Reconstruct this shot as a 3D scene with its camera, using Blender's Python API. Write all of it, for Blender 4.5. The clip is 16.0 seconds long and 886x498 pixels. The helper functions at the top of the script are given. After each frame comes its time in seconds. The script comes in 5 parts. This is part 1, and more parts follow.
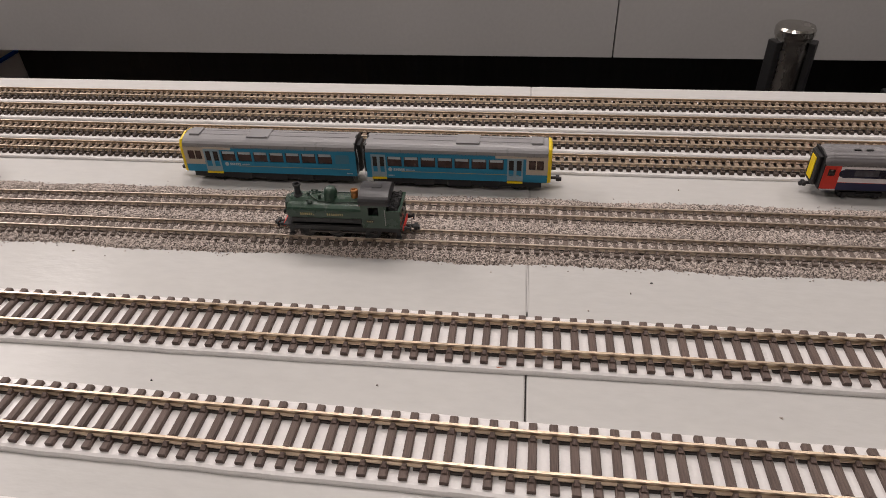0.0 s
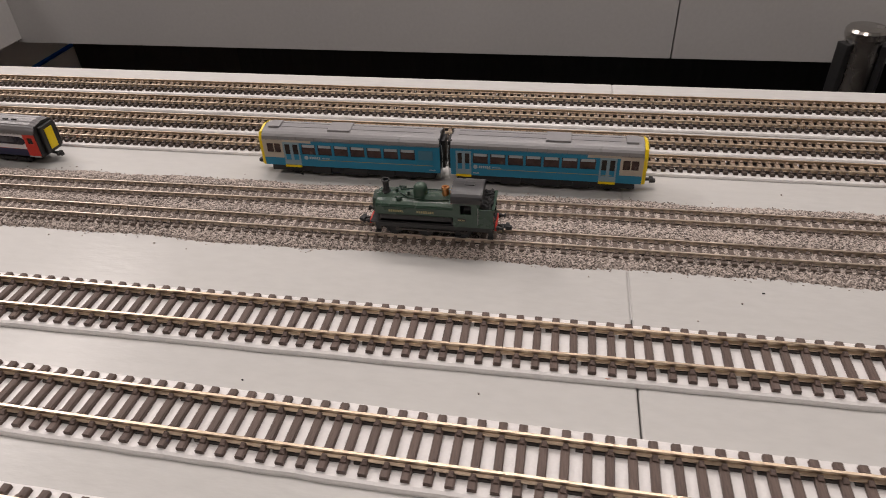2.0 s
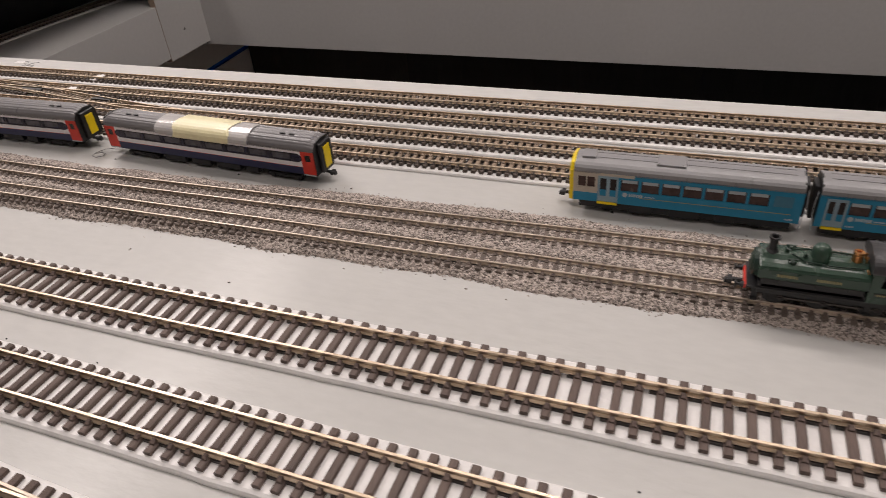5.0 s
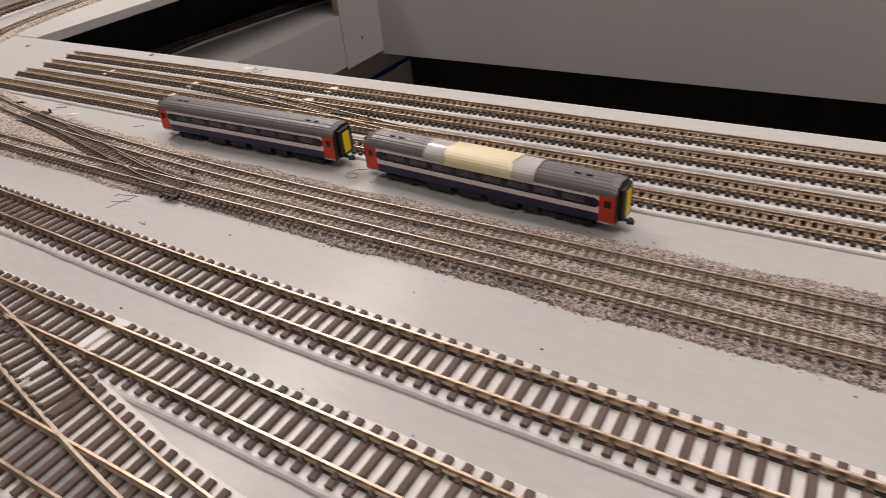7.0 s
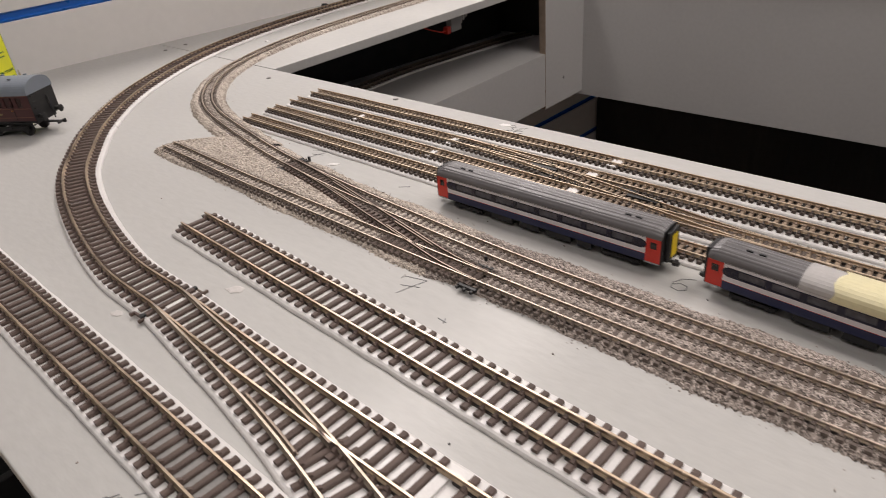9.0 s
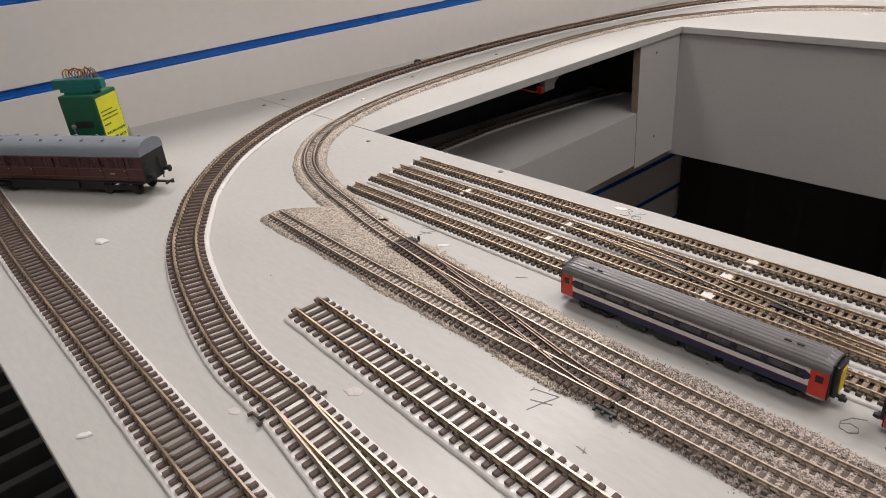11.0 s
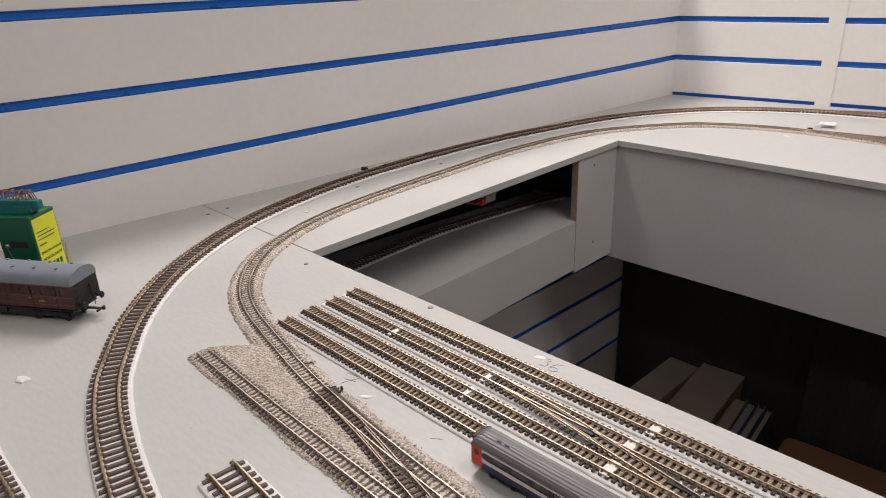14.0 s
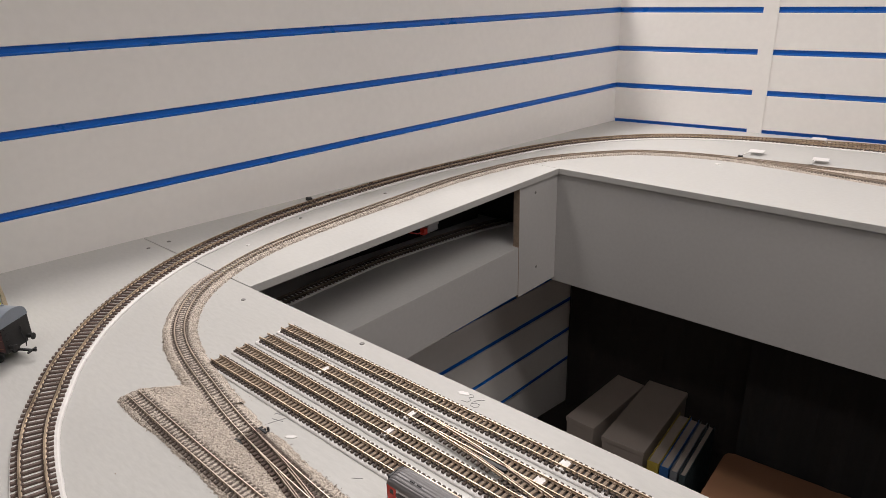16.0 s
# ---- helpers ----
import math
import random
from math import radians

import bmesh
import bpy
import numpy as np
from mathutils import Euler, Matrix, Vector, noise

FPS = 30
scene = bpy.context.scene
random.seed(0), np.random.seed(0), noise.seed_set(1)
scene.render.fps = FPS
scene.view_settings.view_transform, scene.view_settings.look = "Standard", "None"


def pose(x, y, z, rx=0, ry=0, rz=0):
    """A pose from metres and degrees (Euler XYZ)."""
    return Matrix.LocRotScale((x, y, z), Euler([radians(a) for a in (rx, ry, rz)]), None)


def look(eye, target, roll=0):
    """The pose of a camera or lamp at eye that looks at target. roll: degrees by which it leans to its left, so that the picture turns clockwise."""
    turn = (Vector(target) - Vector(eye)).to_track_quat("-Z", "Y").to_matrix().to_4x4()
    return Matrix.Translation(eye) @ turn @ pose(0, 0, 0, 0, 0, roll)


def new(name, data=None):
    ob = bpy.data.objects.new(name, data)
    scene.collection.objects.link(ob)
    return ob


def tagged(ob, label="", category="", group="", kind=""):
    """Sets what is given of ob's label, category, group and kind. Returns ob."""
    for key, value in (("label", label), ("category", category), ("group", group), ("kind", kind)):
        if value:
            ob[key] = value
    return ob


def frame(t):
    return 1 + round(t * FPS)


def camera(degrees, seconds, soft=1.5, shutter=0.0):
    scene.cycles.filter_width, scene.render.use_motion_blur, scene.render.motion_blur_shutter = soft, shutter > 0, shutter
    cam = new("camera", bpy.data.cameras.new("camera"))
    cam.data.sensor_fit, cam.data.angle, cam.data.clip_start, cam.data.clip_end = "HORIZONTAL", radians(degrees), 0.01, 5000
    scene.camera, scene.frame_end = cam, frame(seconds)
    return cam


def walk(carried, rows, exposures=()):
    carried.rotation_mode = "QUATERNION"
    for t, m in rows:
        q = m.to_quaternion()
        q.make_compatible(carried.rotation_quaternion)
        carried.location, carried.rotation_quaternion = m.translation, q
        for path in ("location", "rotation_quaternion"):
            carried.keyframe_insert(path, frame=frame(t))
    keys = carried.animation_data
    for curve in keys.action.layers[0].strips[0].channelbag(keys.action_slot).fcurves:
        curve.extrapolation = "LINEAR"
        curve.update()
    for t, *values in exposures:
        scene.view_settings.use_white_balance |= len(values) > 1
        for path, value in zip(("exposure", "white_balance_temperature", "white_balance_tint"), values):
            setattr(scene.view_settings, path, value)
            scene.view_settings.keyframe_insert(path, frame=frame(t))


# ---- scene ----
cam = camera(66.2, 16.0, soft=0.5, shutter=0.4)
PATH = [
    (0, (-0.006, -0.194, 0.204), (-0.22, 1.401, -0.984), -2.1),
    (0.5, (-0.009, -0.191, 0.202), (-0.23, 1.406, -0.982), -2.0),
    (1, (-0.018, -0.189, 0.202), (-0.26, 1.404, -0.984), -2.3),
    (1.5, (-0.027, -0.188, 0.198), (-0.302, 1.4, -0.985), -2.8),
    (2, (-0.037, -0.186, 0.196), (-0.34, 1.398, -0.987), -2.5),
    (2.5, (-0.05, -0.182, 0.194), (-0.395, 1.396, -0.986), -3.1),
    (3, (-0.068, -0.175, 0.194), (-0.466, 1.394, -0.981), -3.4),
    (3.5, (-0.087, -0.169, 0.194), (-0.539, 1.39, -0.974), -3.4),
    (4, (-0.107, -0.163, 0.191), (-0.613, 1.383, -0.971), -3.6),
    (4.2, (-0.117, -0.162, 0.188), (-0.643, 1.381, -0.972), -3.9),
    (6.3, (-0.221, -0.143, 0.186), (-1.009, 1.297, -0.956), -5.3),
    (6.5, (-0.234, -0.145, 0.185), (-1.055, 1.297, -0.932), -4.8),
    (7, (-0.263, -0.146, 0.185), (-1.161, 1.262, -0.917), -5.6),
    (7.5, (-0.298, -0.145, 0.188), (-1.274, 1.221, -0.899), -5.7),
    (8, (-0.335, -0.143, 0.192), (-1.395, 1.174, -0.877), -6.0),
    (8.5, (-0.367, -0.143, 0.197), (-1.497, 1.125, -0.859), -5.1),
    (9, (-0.393, -0.144, 0.203), (-1.591, 1.086, -0.822), -5.4),
    (9.5, (-0.412, -0.145, 0.209), (-1.661, 1.055, -0.791), -5.3),
    (9.7, (-0.421, -0.145, 0.211), (-1.691, 1.041, -0.779), -5.3),
    (11.8, (-0.459, -0.141, 0.252), (-1.823, 1.025, -0.631), -4.2),
    (12, (-0.463, -0.14, 0.259), (-1.824, 1.035, -0.615), -3.6),
    (12.5, (-0.463, -0.133, 0.271), (-1.826, 1.063, -0.572), -3.3),
    (13, (-0.455, -0.124, 0.288), (-1.806, 1.11, -0.52), -2.5),
    (13.5, (-0.448, -0.12, 0.296), (-1.785, 1.143, -0.49), -2.5),
    (14, (-0.434, -0.111, 0.298), (-1.745, 1.186, -0.476), -2.2),
    (14.5, (-0.421, -0.102, 0.304), (-1.7, 1.232, -0.46), -2.1),
    (15, (-0.41, -0.095, 0.316), (-1.671, 1.259, -0.443), -2.0),
    (15.5, (-0.403, -0.096, 0.322), (-1.65, 1.279, -0.424), -1.9),
    (16, (-0.401, -0.096, 0.326), (-1.646, 1.284, -0.413), -1.6),
]
walk(cam, [(t, look(eye, target, roll)) for t, eye, target, roll in PATH],
     exposures=((0, -0.03, 6650, 13), (4, -0.03, 6650, 13), (7, -0.13, 6700, 14), (8.5, -0.06, 6600, 12), (12, -0.02, 6500, 10), (16, -0.05, 6480, 9.5)))

# ---------------------------------------------------------------- light
world = bpy.data.worlds.new("room_air")
scene.world = world
world.use_nodes = True
world.node_tree.nodes["Background"].inputs[0].default_value = (0.9, 0.95, 1.0, 1)
world.node_tree.nodes["Background"].inputs[1].default_value = 0.02


def ceiling_lamp(x, y, z, sx, sy, watts, colour, spread=180):
    data = bpy.data.lights.new("ceiling_lamp", "AREA")
    data.shape, data.size, data.size_y, data.energy, data.color = "RECTANGLE", sx, sy, watts, colour
    data.spread = radians(spread)
    ob = new("ceiling_lamp", data)
    ob.location = (x, y, z)
    return ob


WARM = (1.0, 0.93, 0.895)
ceiling_lamp(-1.545, 1.00, 1.28, 0.30, 1.2, 26, WARM)
ceiling_lamp(-0.15, 0.40, 1.28, 0.6, 0.12, 4.2, WARM)
ceiling_lamp(-0.05, 0.80, 1.28, 1.1, 0.12, 3.8, WARM, 120)
ceiling_lamp(1.00, 0.65, 1.28, 0.12, 0.6, 5.8, WARM, 160)
ceiling_lamp(-0.35, -0.60, 1.28, 1.0, 0.12, 5.2, WARM)


# ---------------------------------------------------------------- materials
def mat(name, colour, rough=0.5, metal=0.0, var=0.12, scale=60.0, fine=600.0, bump=0.1, depth=0.0005,
        colour2=None, per_object=0.0, per_island=0.0, streak=None, shine=0.5, coat=0.0, ends=None):
    """A painted, plastic, wooden or metal surface with stains at two scales and a fine relief."""
    m = bpy.data.materials.new(name)
    m.use_nodes = True
    nt = m.node_tree
    n, l = nt.nodes, nt.links
    b = n["Principled BSDF"]
    tc = n.new("ShaderNodeTexCoord")
    mp = n.new("ShaderNodeMapping")
    l.new(tc.outputs["Object"], mp.inputs[0])
    if streak:
        mp.inputs["Scale"].default_value = streak
    big = n.new("ShaderNodeTexNoise")
    big.inputs["Scale"].default_value, big.inputs["Detail"].default_value = scale, 5
    small = n.new("ShaderNodeTexNoise")
    small.inputs["Scale"].default_value, small.inputs["Detail"].default_value = fine, 3
    l.new(mp.outputs[0], big.inputs["Vector"]), l.new(mp.outputs[0], small.inputs["Vector"])
    add = n.new("ShaderNodeMath")
    add.operation = "ADD"
    l.new(big.outputs["Fac"], add.inputs[0]), l.new(small.outputs["Fac"], add.inputs[1])
    last = add.outputs[0]
    for amount, kind in ((per_object, "o"), (per_island, "i")):
        if amount:
            src = n.new("ShaderNodeObjectInfo" if kind == "o" else "ShaderNodeNewGeometry")
            mul = n.new("ShaderNodeMath")
            mul.operation = "MULTIPLY_ADD"
            l.new(src.outputs["Random" if kind == "o" else "Random Per Island"], mul.inputs[0])
            mul.inputs[1].default_value = amount
            l.new(last, mul.inputs[2])
            last = mul.outputs[0]
    ramp = n.new("ShaderNodeMapRange")
    ramp.inputs["From Min"].default_value, ramp.inputs["From Max"].default_value = 0.6, 1.4 + per_object + per_island
    l.new(last, ramp.inputs["Value"])
    mix = n.new("ShaderNodeMix")
    mix.data_type = "RGBA"
    dark = [c * (1 - var) for c in colour]
    light = [min(1, c * (1 + var)) for c in (colour2 or colour)]
    mix.inputs["A"].default_value, mix.inputs["B"].default_value = (*dark, 1), (*light, 1)
    l.new(ramp.outputs[0], mix.inputs["Factor"])
    tone = mix.outputs["Result"]
    if ends:
        # beyond ends[0] from the sleeper's middle the colour changes to ends[1]
        sep, far, past, two = n.new("ShaderNodeSeparateXYZ"), n.new("ShaderNodeMath"), n.new("ShaderNodeMath"), n.new("ShaderNodeMix")
        l.new(tc.outputs["Object"], sep.inputs[0])
        far.operation, past.operation, two.data_type = "ABSOLUTE", "GREATER_THAN", "RGBA"
        l.new(sep.outputs["Y"], far.inputs[0])
        l.new(far.outputs[0], past.inputs[0])
        past.inputs[1].default_value = ends[0]
        l.new(past.outputs[0], two.inputs["Factor"])
        l.new(tone, two.inputs["A"])
        two.inputs["B"].default_value = (*ends[1], 1)
        tone = two.outputs["Result"]
    l.new(tone, b.inputs["Base Color"])
    b.inputs["Metallic"].default_value = metal
    b.inputs["Specular IOR Level"].default_value = shine
    rr = n.new("ShaderNodeMapRange")
    rr.inputs["From Min"].default_value, rr.inputs["From Max"].default_value = 0.3, 0.7
    rr.inputs["To Min"].default_value, rr.inputs["To Max"].default_value = max(0.03, rough - 0.1), min(1, rough + 0.1)
    l.new(big.outputs["Fac"], rr.inputs["Value"])
    l.new(rr.outputs[0], b.inputs["Roughness"])
    if bump:
        bp = n.new("ShaderNodeBump")
        bp.inputs["Strength"].default_value, bp.inputs["Distance"].default_value = bump, depth
        l.new(small.outputs["Fac"], bp.inputs["Height"])
        l.new(bp.outputs[0], b.inputs["Normal"])
        if coat:
            b.inputs["Coat Weight"].default_value, b.inputs["Coat Roughness"].default_value = coat, 0.16
            l.new(bp.outputs[0], b.inputs["Coat Normal"])
    return m


BOARD = mat("grey_board_paint", (0.512, 0.505, 0.487), 0.48, streak=(0.4, 1, 1), var=0.06, scale=9, fine=260, bump=0.26, depth=0.0006, shine=0.36, coat=0.12)
FASCIA = mat("grey_fascia_paint", (0.50, 0.49, 0.48), 0.5, var=0.05, scale=7, fine=160, bump=0.2, depth=0.0008)
WALLW = mat("white_slatwall_laminate", (0.89, 0.86, 0.83), 0.45, var=0.03, scale=5, fine=90, bump=0.05)
BLUE = mat("blue_plastic_insert", (0.010, 0.165, 0.63), 0.35, var=0.1, scale=30)
FLOOR = mat("dark_carpet", (0.034, 0.027, 0.025), 0.95, var=0.3, scale=40, fine=800, bump=0.5, depth=0.002)
CEIL = mat("ceiling_paint", (0.84, 0.83, 0.81), 0.8, var=0.03, scale=4)
FOAM = mat("white_foam_strip", (0.77, 0.75, 0.735), 0.36, var=0.06, scale=80, fine=900, bump=0.3)
SLEEP = mat("brown_plastic_sleeper", (0.132, 0.095, 0.081), 0.55, shine=0.35, var=0.5, scale=1300, fine=2600, bump=0.6, depth=0.0008, per_object=0.25, streak=(1, 0.05, 1))
SLEEPW = mat("weathered_brown_sleeper", (0.135, 0.105, 0.088), 0.75, var=0.38, scale=250, fine=1500, bump=0.3, per_object=0.5)
SLEEPN = mat("khaki_brown_sleeper", (0.275, 0.208, 0.152), 0.6, shine=0.35, var=0.3, scale=300, fine=1700, bump=0.3, per_object=0.5, streak=(1, 0.1, 1), ends=(0.0053, (0.085, 0.065, 0.054)))
GREYBED = mat("grey_underlay", (0.30, 0.29, 0.28), 0.8, var=0.15, scale=120)
WEB = mat("black_plastic_web", (0.035, 0.028, 0.025), 0.55, var=0.2)
RAIL = mat("nickel_silver_rail", (0.60, 0.485, 0.365), 0.37, metal=1.0, var=0.2, scale=40, fine=500, bump=0.05)
RAILN = mat("dulled_small_rail", (0.62, 0.51, 0.39), 0.42, metal=1.0, var=0.2, scale=40, fine=500, bump=0.05)
RAILB = mat("dusty_ballasted_rail", (0.54, 0.46, 0.38), 0.44, metal=0.95, var=0.25, scale=40, fine=500, bump=0.05)
RAILD = mat("toned_rail", (0.27, 0.22, 0.18), 0.45, metal=0.85, var=0.25, scale=50, fine=500)


def stone(name, dark, mid, light, scale):
    m = bpy.data.materials.new(name)
    m.use_nodes = True
    n, l = m.node_tree.nodes, m.node_tree.links
    b = n["Principled BSDF"]
    tc = n.new("ShaderNodeTexCoord")
    v = n.new("ShaderNodeTexVoronoi")
    v.inputs["Scale"].default_value = scale
    l.new(tc.outputs["Object"], v.inputs["Vector"])
    sep = n.new("ShaderNodeSeparateColor")
    l.new(v.outputs["Color"], sep.inputs[0])
    big = n.new("ShaderNodeTexNoise")
    big.inputs["Scale"].default_value, big.inputs["Detail"].default_value = 25, 4
    l.new(tc.outputs["Object"], big.inputs["Vector"])
    add = n.new("ShaderNodeMath")
    add.operation = "MULTIPLY_ADD"
    l.new(big.outputs["Fac"], add.inputs[0])
    add.inputs[1].default_value = 0.5
    l.new(sep.outputs[0], add.inputs[2])
    ramp = n.new("ShaderNodeValToRGB")
    ramp.color_ramp.elements[0].position, ramp.color_ramp.elements[1].position = 0.25, 1.25 / 1.25
    ramp.color_ramp.elements[0].color, ramp.color_ramp.elements[1].color = (*dark, 1), (*light, 1)
    e = ramp.color_ramp.elements.new(0.62)
    e.color = (*mid, 1)
    l.new(add.outputs[0], ramp.inputs[0])
    l.new(ramp.outputs[0], b.inputs["Base Color"])
    b.inputs["Roughness"].default_value = 0.9
    return m


STONE = stone("grey_ballast_stone", (0.060, 0.049, 0.043), (0.225, 0.190, 0.168), (0.56, 0.485, 0.435), 1750)
STONE2 = stone("pale_ballast_stone", (0.150, 0.125, 0.105), (0.40, 0.345, 0.295), (0.72, 0.64, 0.56), 1700)
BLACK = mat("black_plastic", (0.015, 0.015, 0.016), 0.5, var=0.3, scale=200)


# ---------------------------------------------------------------- helpers
def mesh_of(bm, name, material, smooth=False):
    me = bpy.data.meshes.new(name)
    bm.normal_update()
    bm.to_mesh(me)
    bm.free()
    for m in (material if isinstance(material, (list, tuple)) else [material]):
        me.materials.append(m)
    if smooth:
        for p in me.polygons:
            p.use_smooth = True
    return me


def part(name, bm, material, parent=None, label="", smooth=False):
    ob = new(name, mesh_of(bm, name, material, smooth))
    ob.parent = parent
    if label:
        ob["label"] = label
    return ob


def thing(name, label, category, m=None, group="", kind=""):
    ob = new(name)
    ob.empty_display_size = 0.01
    if m is not None:
        ob.matrix_basis = m
    return tagged(ob, label, category, group, kind)


def box(bm, x0, x1, y0, y1, z0, z1, bevel=0.0, m=None, mi=0):
    v = [bm.verts.new(Vector(p) if m is None else m @ Vector(p)) for p in
         ((x0, y0, z0), (x1, y0, z0), (x1, y1, z0), (x0, y1, z0), (x0, y0, z1), (x1, y0, z1), (x1, y1, z1), (x0, y1, z1))]
    fs = [bm.faces.new([v[i] for i in f]) for f in
          ((3, 2, 1, 0), (4, 5, 6, 7), (0, 1, 5, 4), (1, 2, 6, 5), (2, 3, 7, 6), (3, 0, 4, 7))]
    for f in fs:
        f.material_index = mi
    if bevel:
        bmesh.ops.bevel(bm, geom=list({e for f in fs for e in f.edges}), offset=bevel, segments=2, affect="EDGES", profile=0.6, material=-1)
    return bm


def one_box(*a, **k):
    return box(bmesh.new(), *a, **k)


def prism(bm, outline, z0, z1):
    """An upright slab over an outline given counterclockwise."""
    lo = [bm.verts.new((x, y, z0)) for x, y in outline]
    hi = [bm.verts.new((x, y, z1)) for x, y in outline]
    n = len(lo)
    bm.faces.new(hi)
    bm.faces.new(lo[::-1])
    for i in range(n):
        bm.faces.new((lo[i], lo[(i + 1) % n], hi[(i + 1) % n], hi[i]))
    return bm


def loft(bm, rings, cap=True, closed=True, mi=0):
    rows = [[bm.verts.new(p) for p in r] for r in rings]
    n = len(rows[0])
    for a, b in zip(rows, rows[1:]):
        for i in range(n if closed else n - 1):
            f = bm.faces.new((a[i], a[(i + 1) % n], b[(i + 1) % n], b[i]))
            f.material_index = mi
    if cap:
        bm.faces.new(rows[0][::-1]).material_index = mi
        bm.faces.new(rows[-1]).material_index = mi
    return bm


def lathe(bm, profile, m=None, n=20, mi=0):
    """A turned body round z from (radius, height) pairs."""
    rings = [[Vector((max(r, 1e-6) * math.cos(2 * math.pi * i / n), max(r, 1e-6) * math.sin(2 * math.pi * i / n), z)) for i in range(n)]
             for r, z in profile]
    if m is not None:
        rings = [[m @ p for p in r] for r in rings]
    return loft(bm, rings, mi=mi)


def tube(bm, pts, r, n=6):
    rings = []
    for i, p in enumerate(pts):
        a, b = Vector(pts[max(i - 1, 0)]), Vector(pts[min(i + 1, len(pts) - 1)])
        q = (b - a).to_track_quat("Z", "Y")
        rings.append([Vector(p) + q @ Vector((r * math.cos(2 * math.pi * k / n), r * math.sin(2 * math.pi * k / n), 0)) for k in range(n)])
    return loft(bm, rings)


class Way:
    """A smooth line through control points on the board, with arc length."""

    def __init__(self, pts, z=0.0):
        p = [Vector((x, y, z)) for x, y in pts]
        p = [p[0] * 2 - p[1]] + p + [p[-1] * 2 - p[-2]]
        out = []
        for i in range(1, len(p) - 2):
            a, b, c, d = p[i - 1:i + 3]
            k = max(2, int((c - b).length / 0.004))
            for j in range(k):
                t = j / k
                out.append(0.5 * ((2 * b) + (c - a) * t + (2 * a - 5 * b + 4 * c - d) * t * t + (3 * b - a - 3 * c + d) * t ** 3))
        out.append(p[-2])
        self.p = out
        self.s = [0.0]
        for a, b in zip(out, out[1:]):
            self.s.append(self.s[-1] + (b - a).length)
        self.length = self.s[-1]

    def at(self, s):
        s = min(max(s, 0), self.length - 1e-9)
        i = max(0, min(int(np.searchsorted(self.s, s, side="right")) - 1, len(self.p) - 2))
        a, b = self.p[i], self.p[i + 1]
        d = b - a
        return a + d * ((s - self.s[i]) / max(d.length, 1e-9)), d.normalized()

    def frame_at(self, s, side=0.0, up=0.0):
        c, d = self.at(s)
        nrm = Vector((-d.y, d.x, 0))
        c = c + nrm * side
        return Matrix(((d.x, nrm.x, 0, c.x), (d.y, nrm.y, 0, c.y), (0, 0, 1, c.z + up), (0, 0, 0, 1)))


def sweep(way, profile, s0=0.0, s1=None, side=0.0, step=0.012, wob=0.0):
    s1 = way.length if s1 is None else s1
    n = max(1, int((s1 - s0) / step))
    rings = []
    for i in range(n + 1):
        s = s0 + (s1 - s0) * i / n
        m = way.frame_at(s, side(s) if callable(side) else side)
        w = random.uniform(-wob, wob)
        rings.append([m @ Vector((0, y + (w if y < 0 else -w), z)) for y, z in profile])
    return loft(bmesh.new(), rings)


class Gauge:
    def __init__(self, g, length, width, thick, pitch, rail_h, head, foot, strip_half, strip_h):
        self.g, self.length, self.width, self.thick, self.pitch = g, length, width, thick, pitch
        self.rail_h, self.head, self.foot, self.strip_half, self.strip_h = rail_h, head, foot, strip_half, strip_h
        self.mesh = {}

    def rail_profile(self, z):
        h, a, f = self.rail_h, self.head / 2, self.foot / 2
        w = a * 0.45
        return [(-f, z), (f, z), (f, z + 0.15 * h), (w, z + 0.28 * h), (w, z + 0.66 * h), (a, z + 0.74 * h), (a, z + 0.95 * h),
                (a * 0.8, z + h), (-a * 0.8, z + h), (-a, z + 0.95 * h), (-a, z + 0.74 * h), (-w, z + 0.66 * h), (-w, z + 0.28 * h), (-f, z + 0.15 * h)]

    def sleeper_bm(self, extra=0.0):
        """A sleeper with its four moulded rail clips; the frame is x along the track."""
        bm = bmesh.new()
        w, t, c = self.width / 2, self.thick, self.width * 0.12
        y0, y1 = -self.length / 2 - extra, self.length / 2
        ring = [(-w, 0), (w, 0), (w, t - c), (w - c, t), (-w + c, t), (-w, t - c)]
        loft(bm, [[Vector((x, y, z)) for x, z in ring] for y in (y0, y1)])
        for sy in (-1, 1):
            for o in (-1, 1):
                a, b = sy * self.g / 2 + o * self.foot * 0.36, sy * self.g / 2 + o * (self.foot * 0.5 + self.width * 0.5)
                top = sy * self.g / 2 + o * self.foot * 0.62
                q, h = w * 0.74, t + self.rail_h * 0.52
                loft(bm, [[Vector((-q, a, t - c)), Vector((q, a, t - c)), Vector((q * 0.7, a, h)), Vector((-q * 0.7, a, h))],
                          [Vector((-q, top, t - c)), Vector((q, top, t - c)), Vector((q * 0.7, top, h)), Vector((-q * 0.7, top, h))],
                          [Vector((-q, b, t - c)), Vector((q, b, t - c)), Vector((q * 0.8, b, t + self.rail_h * 0.24)), Vector((-q * 0.8, b, t + self.rail_h * 0.24))]])
        return bm


OO = Gauge(0.0168, 0.0285, 0.0031, 0.0018, 0.0073, 0.0026, 0.0012, 0.0024, 0.0167, 0.0027)
NG = Gauge(0.0094, 0.0172, 0.0025, 0.0018, 0.0048, 0.0019, 0.0009, 0.0018, 0.0108, 0.0020)


